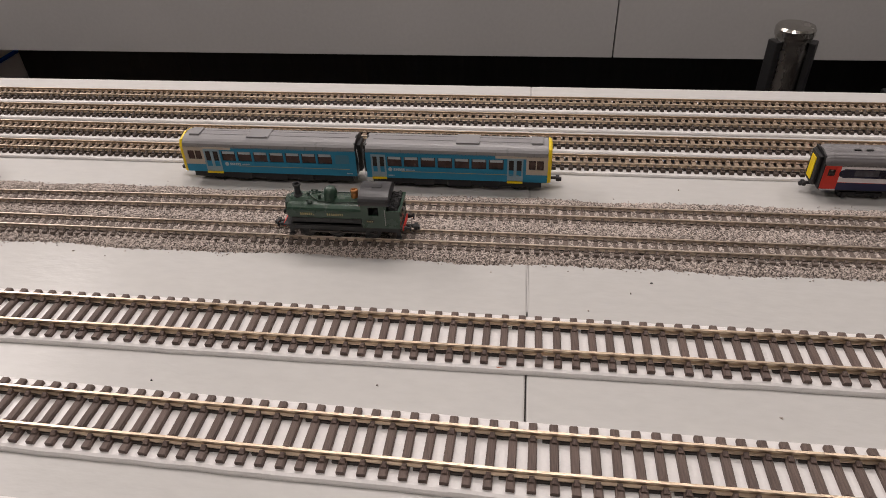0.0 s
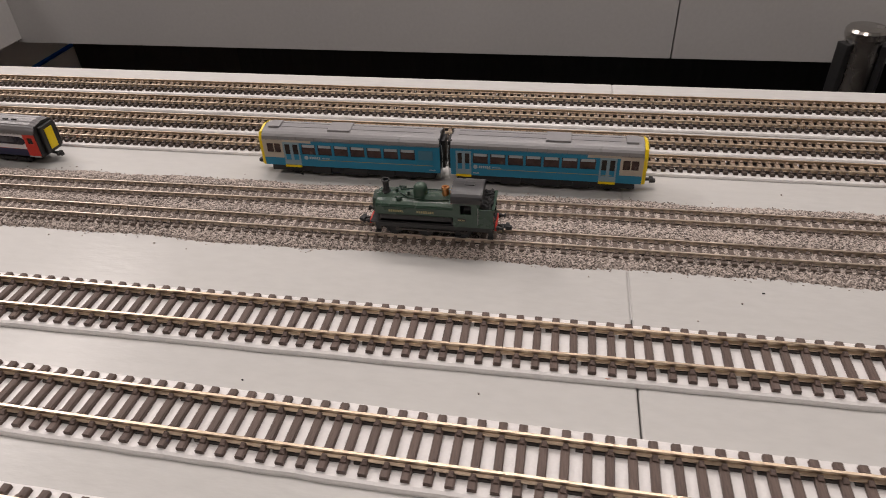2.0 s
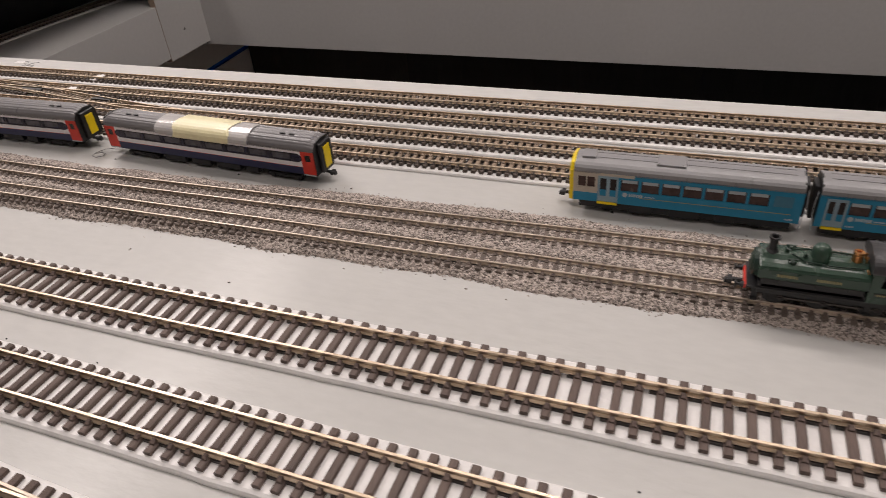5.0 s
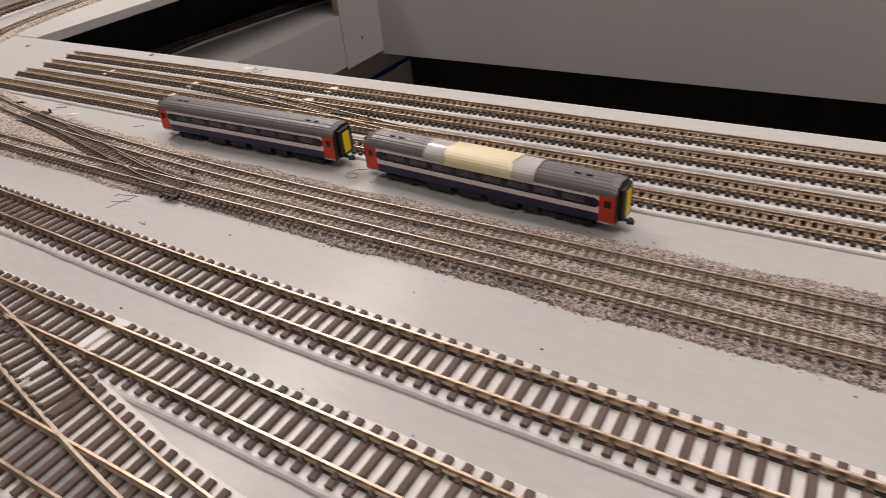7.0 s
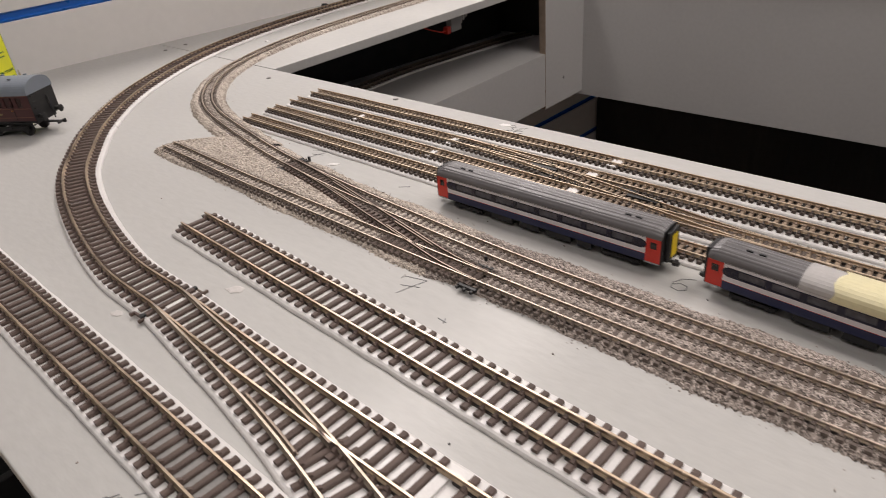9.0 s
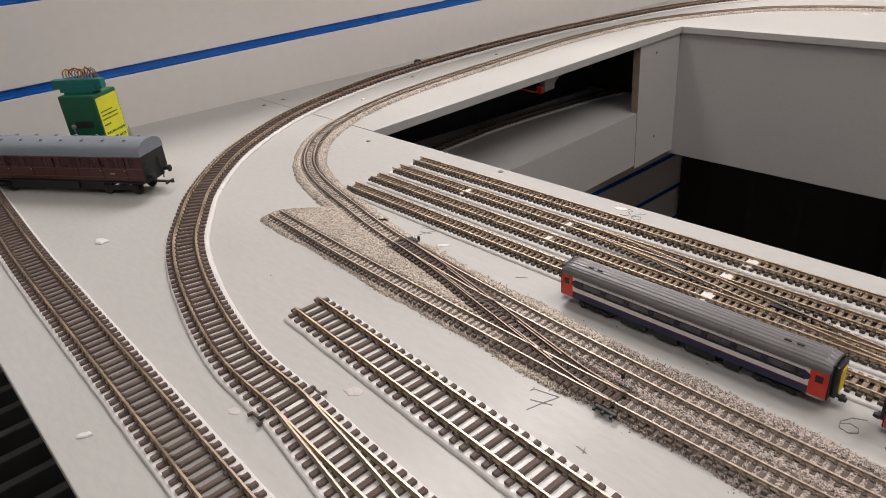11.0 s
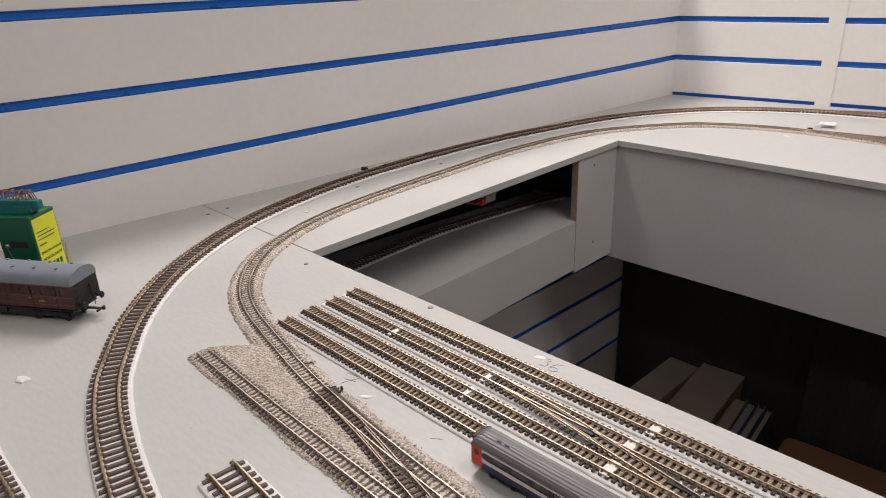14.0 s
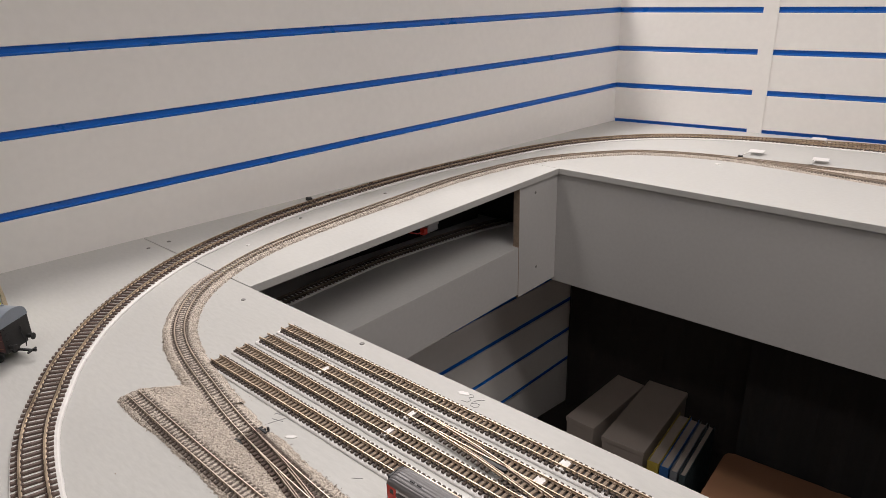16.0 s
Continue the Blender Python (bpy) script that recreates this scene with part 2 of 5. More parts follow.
def lay_track(name, label, g, way, base=0.0, strip=True, material=None, group="", sleepers=(0.0, None), skip=(), web_gap=4, limit=300, wood=SLEEP, phase=None, left=None, bed=None, shift=0.0):
    """A length of track: foam strip, sleepers with clips, the plastic web beneath the rails and two rails."""
    t = thing(name, label, "model track", group=group)
    z = base + (g.strip_h if strip else 0)
    if strip:
        w, h = g.strip_half, g.strip_h
        part("foam_strip", sweep(way, [(-w, base + 0.0001), (w, base + 0.0001), (w, base + h * 0.45), (w - h * 0.2, base + h * 0.8), (w - h * 0.6, base + h), (-w + h * 0.6, base + h), (-w + h * 0.2, base + h * 0.8), (-w, base + h * 0.45)],
                                 wob=0.00025, step=0.012, side=shift), FOAM, t, "white foam trackbed", smooth=False)
    if wood not in g.mesh:
        g.mesh[wood] = mesh_of(g.sleeper_bm(), "sleeper", wood)
    s, s_end = sleepers[0] + (g.pitch * 0.4 if phase is None else phase), way.length if sleepers[1] is None else sleepers[1]
    count, web, rest = 0, bmesh.new(), None
    k = random.randrange(web_gap)
    while s < s_end - g.pitch * 0.3:
        if not any(a < s < b for a, b in skip):
            m = way.frame_at(s + random.uniform(-0.0002, 0.0002), 0, z) @ Matrix.Rotation(random.uniform(-0.012, 0.012), 4, "Z")
            if count < limit:
                ob = bpy.data.objects.new("sleeper", g.mesh[wood])
                scene.collection.objects.link(ob)
                ob.parent, ob.matrix_basis = t, m
            else:
                rest = rest or []
                rest.append(m)
            for side, off in ((-1, 0), (1, 2)):
                slit = 0 if (k + off) % web_gap else g.pitch * 0.27
                if web_gap < 9 or k % 2:
                    box(web, g.width * 0.4, g.pitch - g.width * 0.4 - slit, side * g.g / 2 - g.foot * 0.62, side * g.g / 2 + g.foot * 0.62, 0, g.thick * 0.75, m=m)
            count += 1
            k += 1
        elif left is not None:
            left.append(way.at(s)[0].x)
        s += g.pitch
    if rest:
        bm = bmesh.new()
        for m in rest:
            tmp = g.sleeper_bm()
            tmp.transform(m)
            me = bpy.data.meshes.new("tmp")
            tmp.to_mesh(me)
            tmp.free()
            bm.from_mesh(me)
            bpy.data.meshes.remove(me)
        tagged(part("sleeper_run", bm, wood, t), kind="stuff")
    tagged(part("webbing", web, WEB, t), kind="stuff")
    if bed:
        h = g.g / 2 - g.foot * 0.3
        part("track_underlay", sweep(way, [(-h, z - 0.0004), (h, z - 0.0004), (h, z + 0.0003), (-h, z + 0.0003)]), bed, t, "dark underlay between the rails")
    for side in (-1, 1):
        part("rail", sweep(way, g.rail_profile(z + g.thick), 0.0, None, side * g.g / 2), material or (RAILN if g is NG else RAIL), t)
    return t


# ---------------------------------------------------------------- the room
FLOOR_Z, CEIL_Z = -0.74, 1.3
CORNER = Vector((-1.178, 1.388, 0))
LEFT_DIR = Vector((-0.152, -1.258, 0)).normalized()
FAR_DIR = Vector((0.534, 0.082, 0)).normalized()

tagged(part("floor", one_box(-3.2, 3.2, -2.6, 2.6, FLOOR_Z - 0.05, FLOOR_Z), FLOOR), "dark carpet floor beneath the layout", "floor", kind="structure")
tagged(part("ceiling", one_box(-3.2, 3.2, -2.6, 2.6, CEIL_Z, CEIL_Z + 0.05), CEIL), "plain pale ceiling", "ceiling", kind="structure")
tagged(part("wall_east", one_box(2.6, 2.7, -2.4, 2.4, FLOOR_Z, CEIL_Z), CEIL), "plain pale wall", "wall", kind="structure")
tagged(part("wall_west_far", one_box(-3.1, -3.0, -2.1, 2.4, FLOOR_Z, CEIL_Z), CEIL), "plain pale wall of the room beyond", "wall", kind="structure")
tagged(part("wall_south", one_box(-3.0, 2.6, -2.1, -2.0, FLOOR_Z, CEIL_Z), CEIL), "plain pale wall", "wall", kind="structure")


def slat_wall(name, label, origin, along, length, start, end, top, z_near, p_near, z_far, p_far, low, high, breaks=(), sunk=0.0, filled=-99):
    """Laminate boards with grooves between them; each groove from index filled up holds a recessed plastic insert.
    near: at the origin; far: at its other end.
    """
    w = tagged(new(name), label, "slat wall", kind="structure")
    nrm = Vector((-along.y, along.x, 0))
    if nrm.dot(Vector((-0.4, 0.4, 0)) - origin) < 0:
        nrm = -nrm

    def pt(s, d, z):
        return origin + along * s + nrm * d + Vector((0, 0, z))

    back = bmesh.new()
    loft(back, [[pt(s, -0.03, FLOOR_Z), pt(s, -0.012, FLOOR_Z), pt(s, -0.012, top), pt(s, -0.03, top)] for s in (start, end)])
    part("backing", back, WALLW, w)
    gap = 0.0055
    spans, s = [], start
    for a, b in breaks:
        spans.append((s, a))
        s = b
        bm = bmesh.new()
        loft(bm, [[pt(q, -0.012, FLOOR_Z), pt(q, 0.0015, FLOOR_Z), pt(q, 0.0015, top), pt(q, -0.012, top)] for q in (a, b)])
        part("joint_cover", bm, WALLW, w, "white vertical joint strip")
    spans.append((s, end))
    for a, b in spans:
        for k in range(low, high):
            def zz(q, kk):
                return (z_near + p_near * kk) * (1 - q / length) + (z_far + p_far * kk) * q / length - (sunk if kk == 0 else 0)
            bm = bmesh.new()
            loft(bm, [[pt(q, -0.012, zz(q, k) + gap), pt(q, -0.0008, zz(q, k) + gap), pt(q, 0, zz(q, k) + gap + 0.0008), pt(q, 0, zz(q, k + 1) - gap - 0.0008),
                       pt(q, -0.0008, zz(q, k + 1) - gap), pt(q, -0.012, zz(q, k + 1) - gap)] for q in (a, b)])
            part("slat", bm, WALLW, w)
            if k < filled:
                continue
            bm = bmesh.new()
            loft(bm, [[pt(q, -0.012, zz(q, k) - gap), pt(q, -0.003, zz(q, k) - gap), pt(q, -0.001, zz(q, k) - gap + 0.002), pt(q, -0.005, zz(q, k) - gap + 0.003),
                       pt(q, -0.005, zz(q, k) + gap - 0.002), pt(q, -0.003, zz(q, k) + gap - 0.001), pt(q, -0.003, zz(q, k) + gap), pt(q, -0.012, zz(q, k) + gap)] for q in (a, b)])
            part("groove_insert", bm, BLUE, w, "bright blue plastic groove insert")
    return w


slat_wall("wall_west", "white slat wall with bright blue groove inserts", CORNER, LEFT_DIR, 1.27, -0.01, 2.6, 0.358, 0.0, 0.0835, -0.0285, 0.0965, -7, 4, sunk=0.014)
# Grooves below the board go without inserts, standing in for deep shade there.
slat_wall("wall_north", "white slat wall with blue inserts and a joint strip", CORNER, FAR_DIR, 3.4, 0.0, 3.4, 1.3, 0.001, 0.083, 0.001, 0.083, -8, 15, breaks=((0.298, 0.327),), filled=0)

# ---------------------------------------------------------------- baseboards
TH = 0.011


def board(name, label, outline, z0=-TH, z1=0.0, material=BOARD):
    ob = part(name, prism(bmesh.new(), outline, z0, z1), material)
    bev = ob.modifiers.new("soft_edge", "BEVEL")
    bev.width, bev.segments = 0.0008, 2
    return tagged(ob, label, "baseboard", kind="structure")


def on_left_wall(y):
    q = (CORNER.y - y) / -LEFT_DIR.y
    return CORNER.x + LEFT_DIR.x * q


board("baseboard_front", "grey painted plywood baseboard of the front yard", [(-0.0003, -0.131), (-0.0003, 0.286), (on_left_wall(0.286), 0.286), (on_left_wall(-0.125), -0.125)])
board("baseboard_right", "grey painted plywood baseboard beyond the joint", [(0.0003, -0.131), (1.6, -0.131), (1.6, 0.282), (0.0003, 0.286)])
board("baseboard_side", "grey painted plywood side baseboard along the wall", [(on_left_wall(0.2872), 0.2872), (-1.050, 0.2872), (-1.046, 0.9395), (on_left_wall(0.9395), 0.9395)])
board("baseboard_far", "grey painted plywood far baseboard along the wall", [(on_left_wall(0.94), 0.94), (1.6, 0.94), (1.6, 1.80), (CORNER.x, CORNER.y)])

tagged(part("joint_filler", one_box(-0.0003, 0.0003, 0.036, 0.285, -0.010, -0.0004), FASCIA), "grey filler in the joint between two boards", "filler", kind="structure")
tagged(part("fascia_far", one_box(-1.062, 0.1403, 0.944, 0.956, -0.226, -TH - 0.0003, bevel=0.0008), FASCIA), "grey painted plywood fascia below the far board", "fascia", kind="structure")
tagged(part("fascia_far_right", one_box(0.1425, 1.6, 0.944, 0.956, -0.226, -TH - 0.0003, bevel=0.0008), FASCIA), "grey painted fascia panel beyond the seam", "fascia", kind="structure")
tagged(part("fascia_side_upright", one_box(-1.062, -1.050, 0.824, 0.9435, -0.218, -TH - 0.0003, bevel=0.0006), FASCIA), "grey upright plywood panel beside the opening", "fascia", kind="structure")
tagged(part("fascia_side", one_box(-1.0622, -1.050, 0.290, 0.823, -0.212, -0.1195, bevel=0.0006), FASCIA), "grey plywood front of the lower shelf", "fascia", kind="structure")
tagged(part("lower_shelf", prism(bmesh.new(), [(-1.0625, 0.05), (-1.0625, 0.925), (on_left_wall(0.925) + 0.002, 0.925), (on_left_wall(0.05) + 0.002, 0.05)], -0.132, -0.120), FASCIA), "grey lower shelf carrying a hidden track", "shelf", kind="structure")
# Added black panel in place of the shade where the shelf runs on.
tagged(part("shelf_end_panel", one_box(-1.24, -1.0625, 0.926, 0.938, -0.218, -TH - 0.0003), BLACK), "added black panel for the shade at the shelf's end", "panel", kind="structure")

RAWPLY = mat("raw_brown_ply_edge", (0.33, 0.25, 0.19), 0.8, var=0.3, scale=120)
tagged(part("trim", one_box(-1.0618, -1.0496, 0.8231, 0.8239, -0.218, -TH - 0.0004), RAWPLY), "raw brown plywood edge beside the opening", "trim", kind="structure")

# ---------------------------------------------------------------- tracks
XR = 0.75
oo1 = Way([(XR, 0.014), (0.2, 0.0138), (-0.2, 0.0142), (-0.45, 0.0165), (-0.62, 0.0225), (-0.786, 0.0300)])
lay_track("model_track", "larger-gauge model track on a white foam strip", OO, oo1, group="model tracks", phase=0.0003)
oo2 = Way([(XR, -0.046), (0.1, -0.045), (-0.05, -0.0430), (-0.18, -0.0402), (-0.31, -0.0370), (-0.45, -0.0342), (-0.58, -0.0332), (-0.65, -0.0315), (-0.712, -0.0285),
           (-0.777, -0.0265), (-0.859, -0.0100), (-0.930, 0.0130), (-0.98, 0.0395), (-1.045, 0.084), (-1.118, 0.158), (-1.182, 0.265), (-1.216, 0.380),
           (-1.233, 0.510), (-1.230, 0.690), (-1.205, 0.870), (-1.140, 1.100), (-1.025, 1.260), (-0.877, 1.343), (-0.725, 1.375), (-0.62, 1.390), (-0.3, 1.425), (0.4, 1.50)])
spread2, spread3 = [], []
lay_track("model_track", "larger-gauge model track curving round along the wall", OO, oo2, group="model tracks", skip=((XR + 0.560, XR + 0.716), (XR + 0.5145, XR + 0.5215)), phase=0.0026, left=spread2, shift=lambda s: -0.0012 * min(1, max(0, (s - XR - 0.72) / 0.15)))
oo3 = Way([(XR, -0.099), (0.0, -0.0960), (-0.18, -0.0915), (-0.30, -0.0878), (-0.40, -0.0858), (-0.50, -0.0845), (-0.65, -0.0820), (-0.80, -0.080), (-1.0, -0.0770), (-1.13, -0.0715), (-1.23, -0.0660)])
lay_track("model_track", "larger-gauge model track near the board's front edge", OO, oo3, group="model tracks", skip=((XR + 0.296, XR + 0.494),), left=spread3, bed=GREYBED)
oo_x = Way([(-0.712, -0.0285), (-0.64, -0.0370), (-0.58, -0.0460), (-0.50, -0.0630), (-0.465, -0.0702), (-0.43, -0.0765), (-0.37, -0.0832), (-0.31, -0.0876)])


def long_sleepers(t, g, xs, main, branch, z, wood=SLEEP):
    """Long turnout sleepers square to the main track that carry both routes."""
    me = mesh_of(one_box(-g.width / 2, g.width / 2, -0.5, 0.5, 0, g.thick, bevel=0.00025), "long_sleeper", wood)
    for x in xs:
        a, b = main(x), branch(x)
        lo, hi = min(a, b) - g.length / 2, max(a, b) + g.length / 2
        ob = bpy.data.objects.new("sleeper", me)
        scene.collection.objects.link(ob)
        ob.parent = t
        ob.matrix_basis = Matrix.Translation((x, (lo + hi) / 2, z)) @ Matrix.Rotation(random.uniform(-0.01, 0.01), 4, "Z") @ Matrix.Diagonal((1, hi - lo, 1, 1))


def y_on(way):
    p = sorted((q.x, q.y) for q in way.p if q.y < 0.24)
    xs, ys = [a for a, b in p], [b for a, b in p]
    return lambda x: float(np.interp(x, xs, ys))


def steps(a, b, pitch):
    return [a + pitch * i for i in range(int((b - a) / pitch) + 1)]


def check_rail(t, g, way, s0, s1, side, z):
    part("check_rail", sweep(way, g.rail_profile(z + g.thick), s0, s1, side), RAILD, t)


OOX = Gauge(0.0168, 0.0285, 0.0031, 0.0018, 0.0073, 0.0026, 0.0012, 0.0024, 0.0167, 0.0027)
turn = lay_track("track_crossover", "crossover turnout linking two larger-gauge tracks", OOX, oo_x, base=0.0001, sleepers=(0.1475, 0.229), material=RAILB)
long_sleepers(turn, OO, [x for x in spread2 if x < -0.55], y_on(oo2), y_on(oo_x), OO.strip_h)
long_sleepers(turn, OO, spread3, y_on(oo3), y_on(oo_x), OO.strip_h)
check_rail(turn, OO, oo_x, 0.095, 0.150, OO.g / 2 - 0.0022, OO.strip_h)
check_rail(turn, OO, oo_x, 0.10, 0.145, -OO.g / 2 + 0.0022, OO.strip_h)
part("tie_bar", one_box(-0.7148, -0.7122, -0.0455, -0.0120, 0.0028, 0.0042, bevel=0.0003), BLACK, turn, "black plastic point tie bar")
for x, y, w, d in ((-0.7165, -0.0445, 0.005, 0.0006), (-0.722, -0.0458, 0.0007, 0.0016), (-0.712, -0.0460, 0.0007, 0.0018), (-0.7115, -0.0125, 0.005, 0.0006), (-0.7070, -0.0110, 0.0007, 0.0018)):
    part("motor_lug", one_box(x - w, x + w, y - d, y + d, 0.0012, 0.0030, bevel=0.0003), SLEEP, turn)
part("bare_gap", one_box(-0.5205, -0.5155, -0.0415, -0.0230, 0.0026, 0.0042, bevel=0.0003), FOAM, turn, "white uncovered trackbed patch")
part("bare_gap", one_box(-0.5245, -0.5195, -0.0660, -0.0525, 0.0026, 0.0046, bevel=0.0003), FOAM, turn, "white uncovered trackbed patch")
part("bare_gap", one_box(-0.7095, -0.7050, -0.0330, -0.0225, 0.0026, 0.0044, bevel=0.0003), FOAM, turn, "white uncovered trackbed patch")


for i, (y0, y1) in enumerate(((0.1685, 0.1705), (0.1945, 0.1975), (0.2235, 0.2235), (0.2510, 0.2490))):
    lay_track("yard_track", "small-gauge storage yard track on white foam strip", NG, Way([(XR, y0 - 0.001), (0.06, y0), (-0.5, (y0 + y1) / 2), (-0.930, y1)]), group="yard tracks", wood=SLEEPN, bed=WEB, phase=0.0016 + 0.0011 * i, limit=360)
n_x = Way([(-0.728, 0.2235), (-0.66, 0.2190), (-0.58, 0.2080), (-0.50, 0.1975), (-0.44, 0.1960)])
lay_track("yard_crossover", "small-gauge crossover between two yard tracks", NG, n_x, strip=False, base=NG.strip_h + 0.0002, sleepers=(0.1, 0.19), wood=SLEEPN, bed=WEB)

NB = 0.0022
n1 = Way([(XR, 0.083), (0.0, 0.0835), (-0.35, 0.0835), (-0.6, 0.0835), (-0.8, 0.0870), (-0.932, 0.0925)])
lay_track("ballasted_track", "small-gauge track bedded in grey ballast", NG, n1, base=NB, strip=False, group="ballasted tracks", web_gap=50, wood=SLEEPW, material=RAILB)
n2 = Way([(XR, 0.109), (0.0, 0.1105), (-0.35, 0.1065), (-0.55, 0.1060), (-0.70, 0.1135), (-0.805, 0.1245), (-0.883, 0.139), (-0.977, 0.163), (-1.038, 0.197),
          (-1.088, 0.252), (-1.124, 0.336), (-1.141, 0.439), (-1.147, 0.620), (-1.145, 0.790), (-1.108, 0.964), (-1.012, 1.100), (-0.945, 1.143), (-0.876, 1.166), (-0.800, 1.179),
          (-0.700, 1.191), (-0.586, 1.206), (-0.2, 1.255), (0.4, 1.32)])
lay_track("ballasted_track", "small-gauge track curving away in pale ballast", NG, n2, base=NB, strip=False, group="ballasted tracks", web_gap=50, wood=SLEEPW, material=RAILB)
n_b = Way([(-0.835, 1.1745), (-0.760, 1.1735), (-0.690, 1.1670), (-0.623, 1.1610), (-0.571, 1.1570), (-0.3, 1.145)])
lay_track("ballasted_track", "small-gauge branch leaving the far ballasted track", NG, n_b, base=NB + 0.0001, strip=False, group="ballasted tracks", web_gap=50, wood=SLEEPW, material=RAILB)
oo_b = Way([(-0.850, 1.351), (-0.786, 1.373), (-0.713, 1.395), (-0.62, 1.418), (-0.3, 1.468)])
lay_track("model_track", "larger-gauge branch track beside the far wall", OO, oo_b, base=0.0002, group="model tracks")
n_c = Way([(-0.588, 0.0836), (-0.615, 0.0862), (-0.65, 0.0935), (-0.70, 0.1045), (-0.755, 0.1163), (-0.806, 0.1245)])
lay_track("ballasted_crossover", "small-gauge crossover set in ballast", NG, n_c, base=NB + 0.0002, strip=False, web_gap=50, wood=SLEEP, sleepers=(0.078, 0.150), material=RAILD)

# the yard crossover's long sleepers and the bare patches by its rail joints
yx = y_on(n_x)
yard_long = [o for o in scene.objects if o.name == "yard_crossover"][0]
long_sleepers(yard_long, NG, steps(-0.722, -0.640, NG.pitch), lambda x: 0.2235, yx, NG.strip_h + 0.0002, SLEEPN)
long_sleepers(yard_long, NG, steps(-0.560, -0.450, NG.pitch), lambda x: 0.1965, yx, NG.strip_h + 0.0002, SLEEPN)
for x, y in ((-0.602, 0.250), (-0.606, 0.2235), (-0.604, 0.1965), (-0.728, 0.2235), (-0.726, 0.1975), (-0.835, 0.2235)):
    w = 0.0036 if x > -0.7 else 0.0021
    part("bare_gap", one_box(x - w, x + w, y - 0.0078, y + 0.0078, 0.0019, 0.0041, bevel=0.0003), FOAM, yard_long, "white uncovered trackbed patch")
for x, y, w in ((-0.640, 0.2165, 0.011), (-0.560, 0.209, 0.012), (-0.575, 0.214, 0.006)):
    part("frog_block", one_box(x - w, x + w, y - 0.0016, y + 0.0016, 0.0034, 0.0050, bevel=0.0004), BLACK, yard_long, "black plastic crossing frog")
for side in (-1, 1):
    check_rail(yard_long, NG, n_x, 0.06, 0.12, side * (NG.g / 2 - 0.0016), NG.strip_h)

bc = [o for o in scene.objects if o.name == "ballasted_crossover"][0]
long_sleepers(bc, NG, steps(-0.664, -0.592, NG.pitch), y_on(n1), y_on(n_c), NB + 0.0004)
long_sleepers(bc, NG, steps(-0.802, -0.733, NG.pitch), y_on(n2), y_on(n_c), NB + 0.0004)
for side in (-1, 1):
    check_rail(bc, NG, n_c, 0.045, 0.085, side * (NG.g / 2 - 0.0016), NB)
    check_rail(bc, NG, n_c, 0.125, 0.165, side * (NG.g / 2 - 0.0016), NB)
for x, y, w in ((-0.590, 0.0735, 0.006), (-0.594, 0.0945, 0.005), (-0.806, 0.1145, 0.005), (-0.803, 0.1345, 0.005)):
    part("tie_bar", one_box(x - w, x + w, y - 0.0010, y + 0.0010, 0.0021, 0.0040, bevel=0.0003), BLACK, bc, "black plastic point tie bar")
    for k in range(3):
        part("motor_lug", one_box(x - w + k * w * 0.8, x - w + k * w * 0.8 + 0.0013, y - 0.0028, y + 0.0028, 0.0021, 0.0036), BLACK, bc)
part("point_lever", one_box(-0.8012, -0.7996, 0.137, 0.1386, 0.002, 0.0058, bevel=0.0004), BLACK, bc)
part("point_lever", one_box(-0.5982, -0.5966, 0.098, 0.0996, 0.002, 0.0070, bevel=0.0004), BLACK, bc)


# ---------------------------------------------------------------- ballast
def ballast(name, label, nu, nv, place, edge, height, material, tracks):
    """A bed of glued stones: an uneven sheet of millimetre grains that thins out at its ragged edges."""
    rng = np.random.default_rng(5)
    verts = np.zeros(((nu + 1) * (nv + 1), 3))
    i = 0
    for a in range(nu + 1):
        lo = rng.uniform(-edge, edge)
        hi = rng.uniform(-edge, edge)
        row = place(a / nu, lo, hi, nv, rng)
        for b in range(nv + 1):
            x, y, *off = row[b]
            e = min(b, nv - b) / nv * 2
            h = height * min(1, (e * 3.2) ** 0.6) if e > 0 else 0
            d = min(abs(y - f(x)) if f else 9 for f in tracks) if tracks else (off[0] if off else 9)
            cap = NB + (0.0018 if d < 0.0040 else 0.0015) if d < 0.0092 else 9
            if tracks and -0.81 < x < -0.585 and min(abs(y - fnc(x)), abs(y - fn1(x)) if x > -0.666 else 9, abs(y - fn2(x)) if x < -0.731 else 9) < 0.0098:
                cap = NB + 0.0004
            z = h + rng.uniform(-1, 1) * 0.00045 * (1 if e > 0.02 else 0)
            verts[i] = (x + rng.uniform(-0.0004, 0.0004), y + rng.uniform(-0.0004, 0.0004), max(0.0003, min(z, cap + rng.uniform(-0.0006, 0.0003))) if e > 0 else -0.0002)
            i += 1
    q = np.arange(nu * nv)
    a, b = q // nv, q % nv
    k = a * (nv + 1) + b
    faces = np.stack([k, k + 1, k + nv + 2, k + nv + 1], 1)
    me = bpy.data.meshes.new(name)
    me.from_pydata(verts.tolist(), [], faces.tolist())
    me.materials.append(material)
    return tagged(new(name, me), label, "ballast", kind="stuff")


def front_edge(x):
    return float(np.interp(x, [-0.935, -0.75, -0.62, -0.595, -0.57, -0.2, 0.8], [0.0800, 0.0745, 0.0715, 0.0765, 0.0730, 0.0695, 0.0695])) + 0.0009 * math.sin(x * 43) + 0.0006 * math.sin(x * 101 + 1)


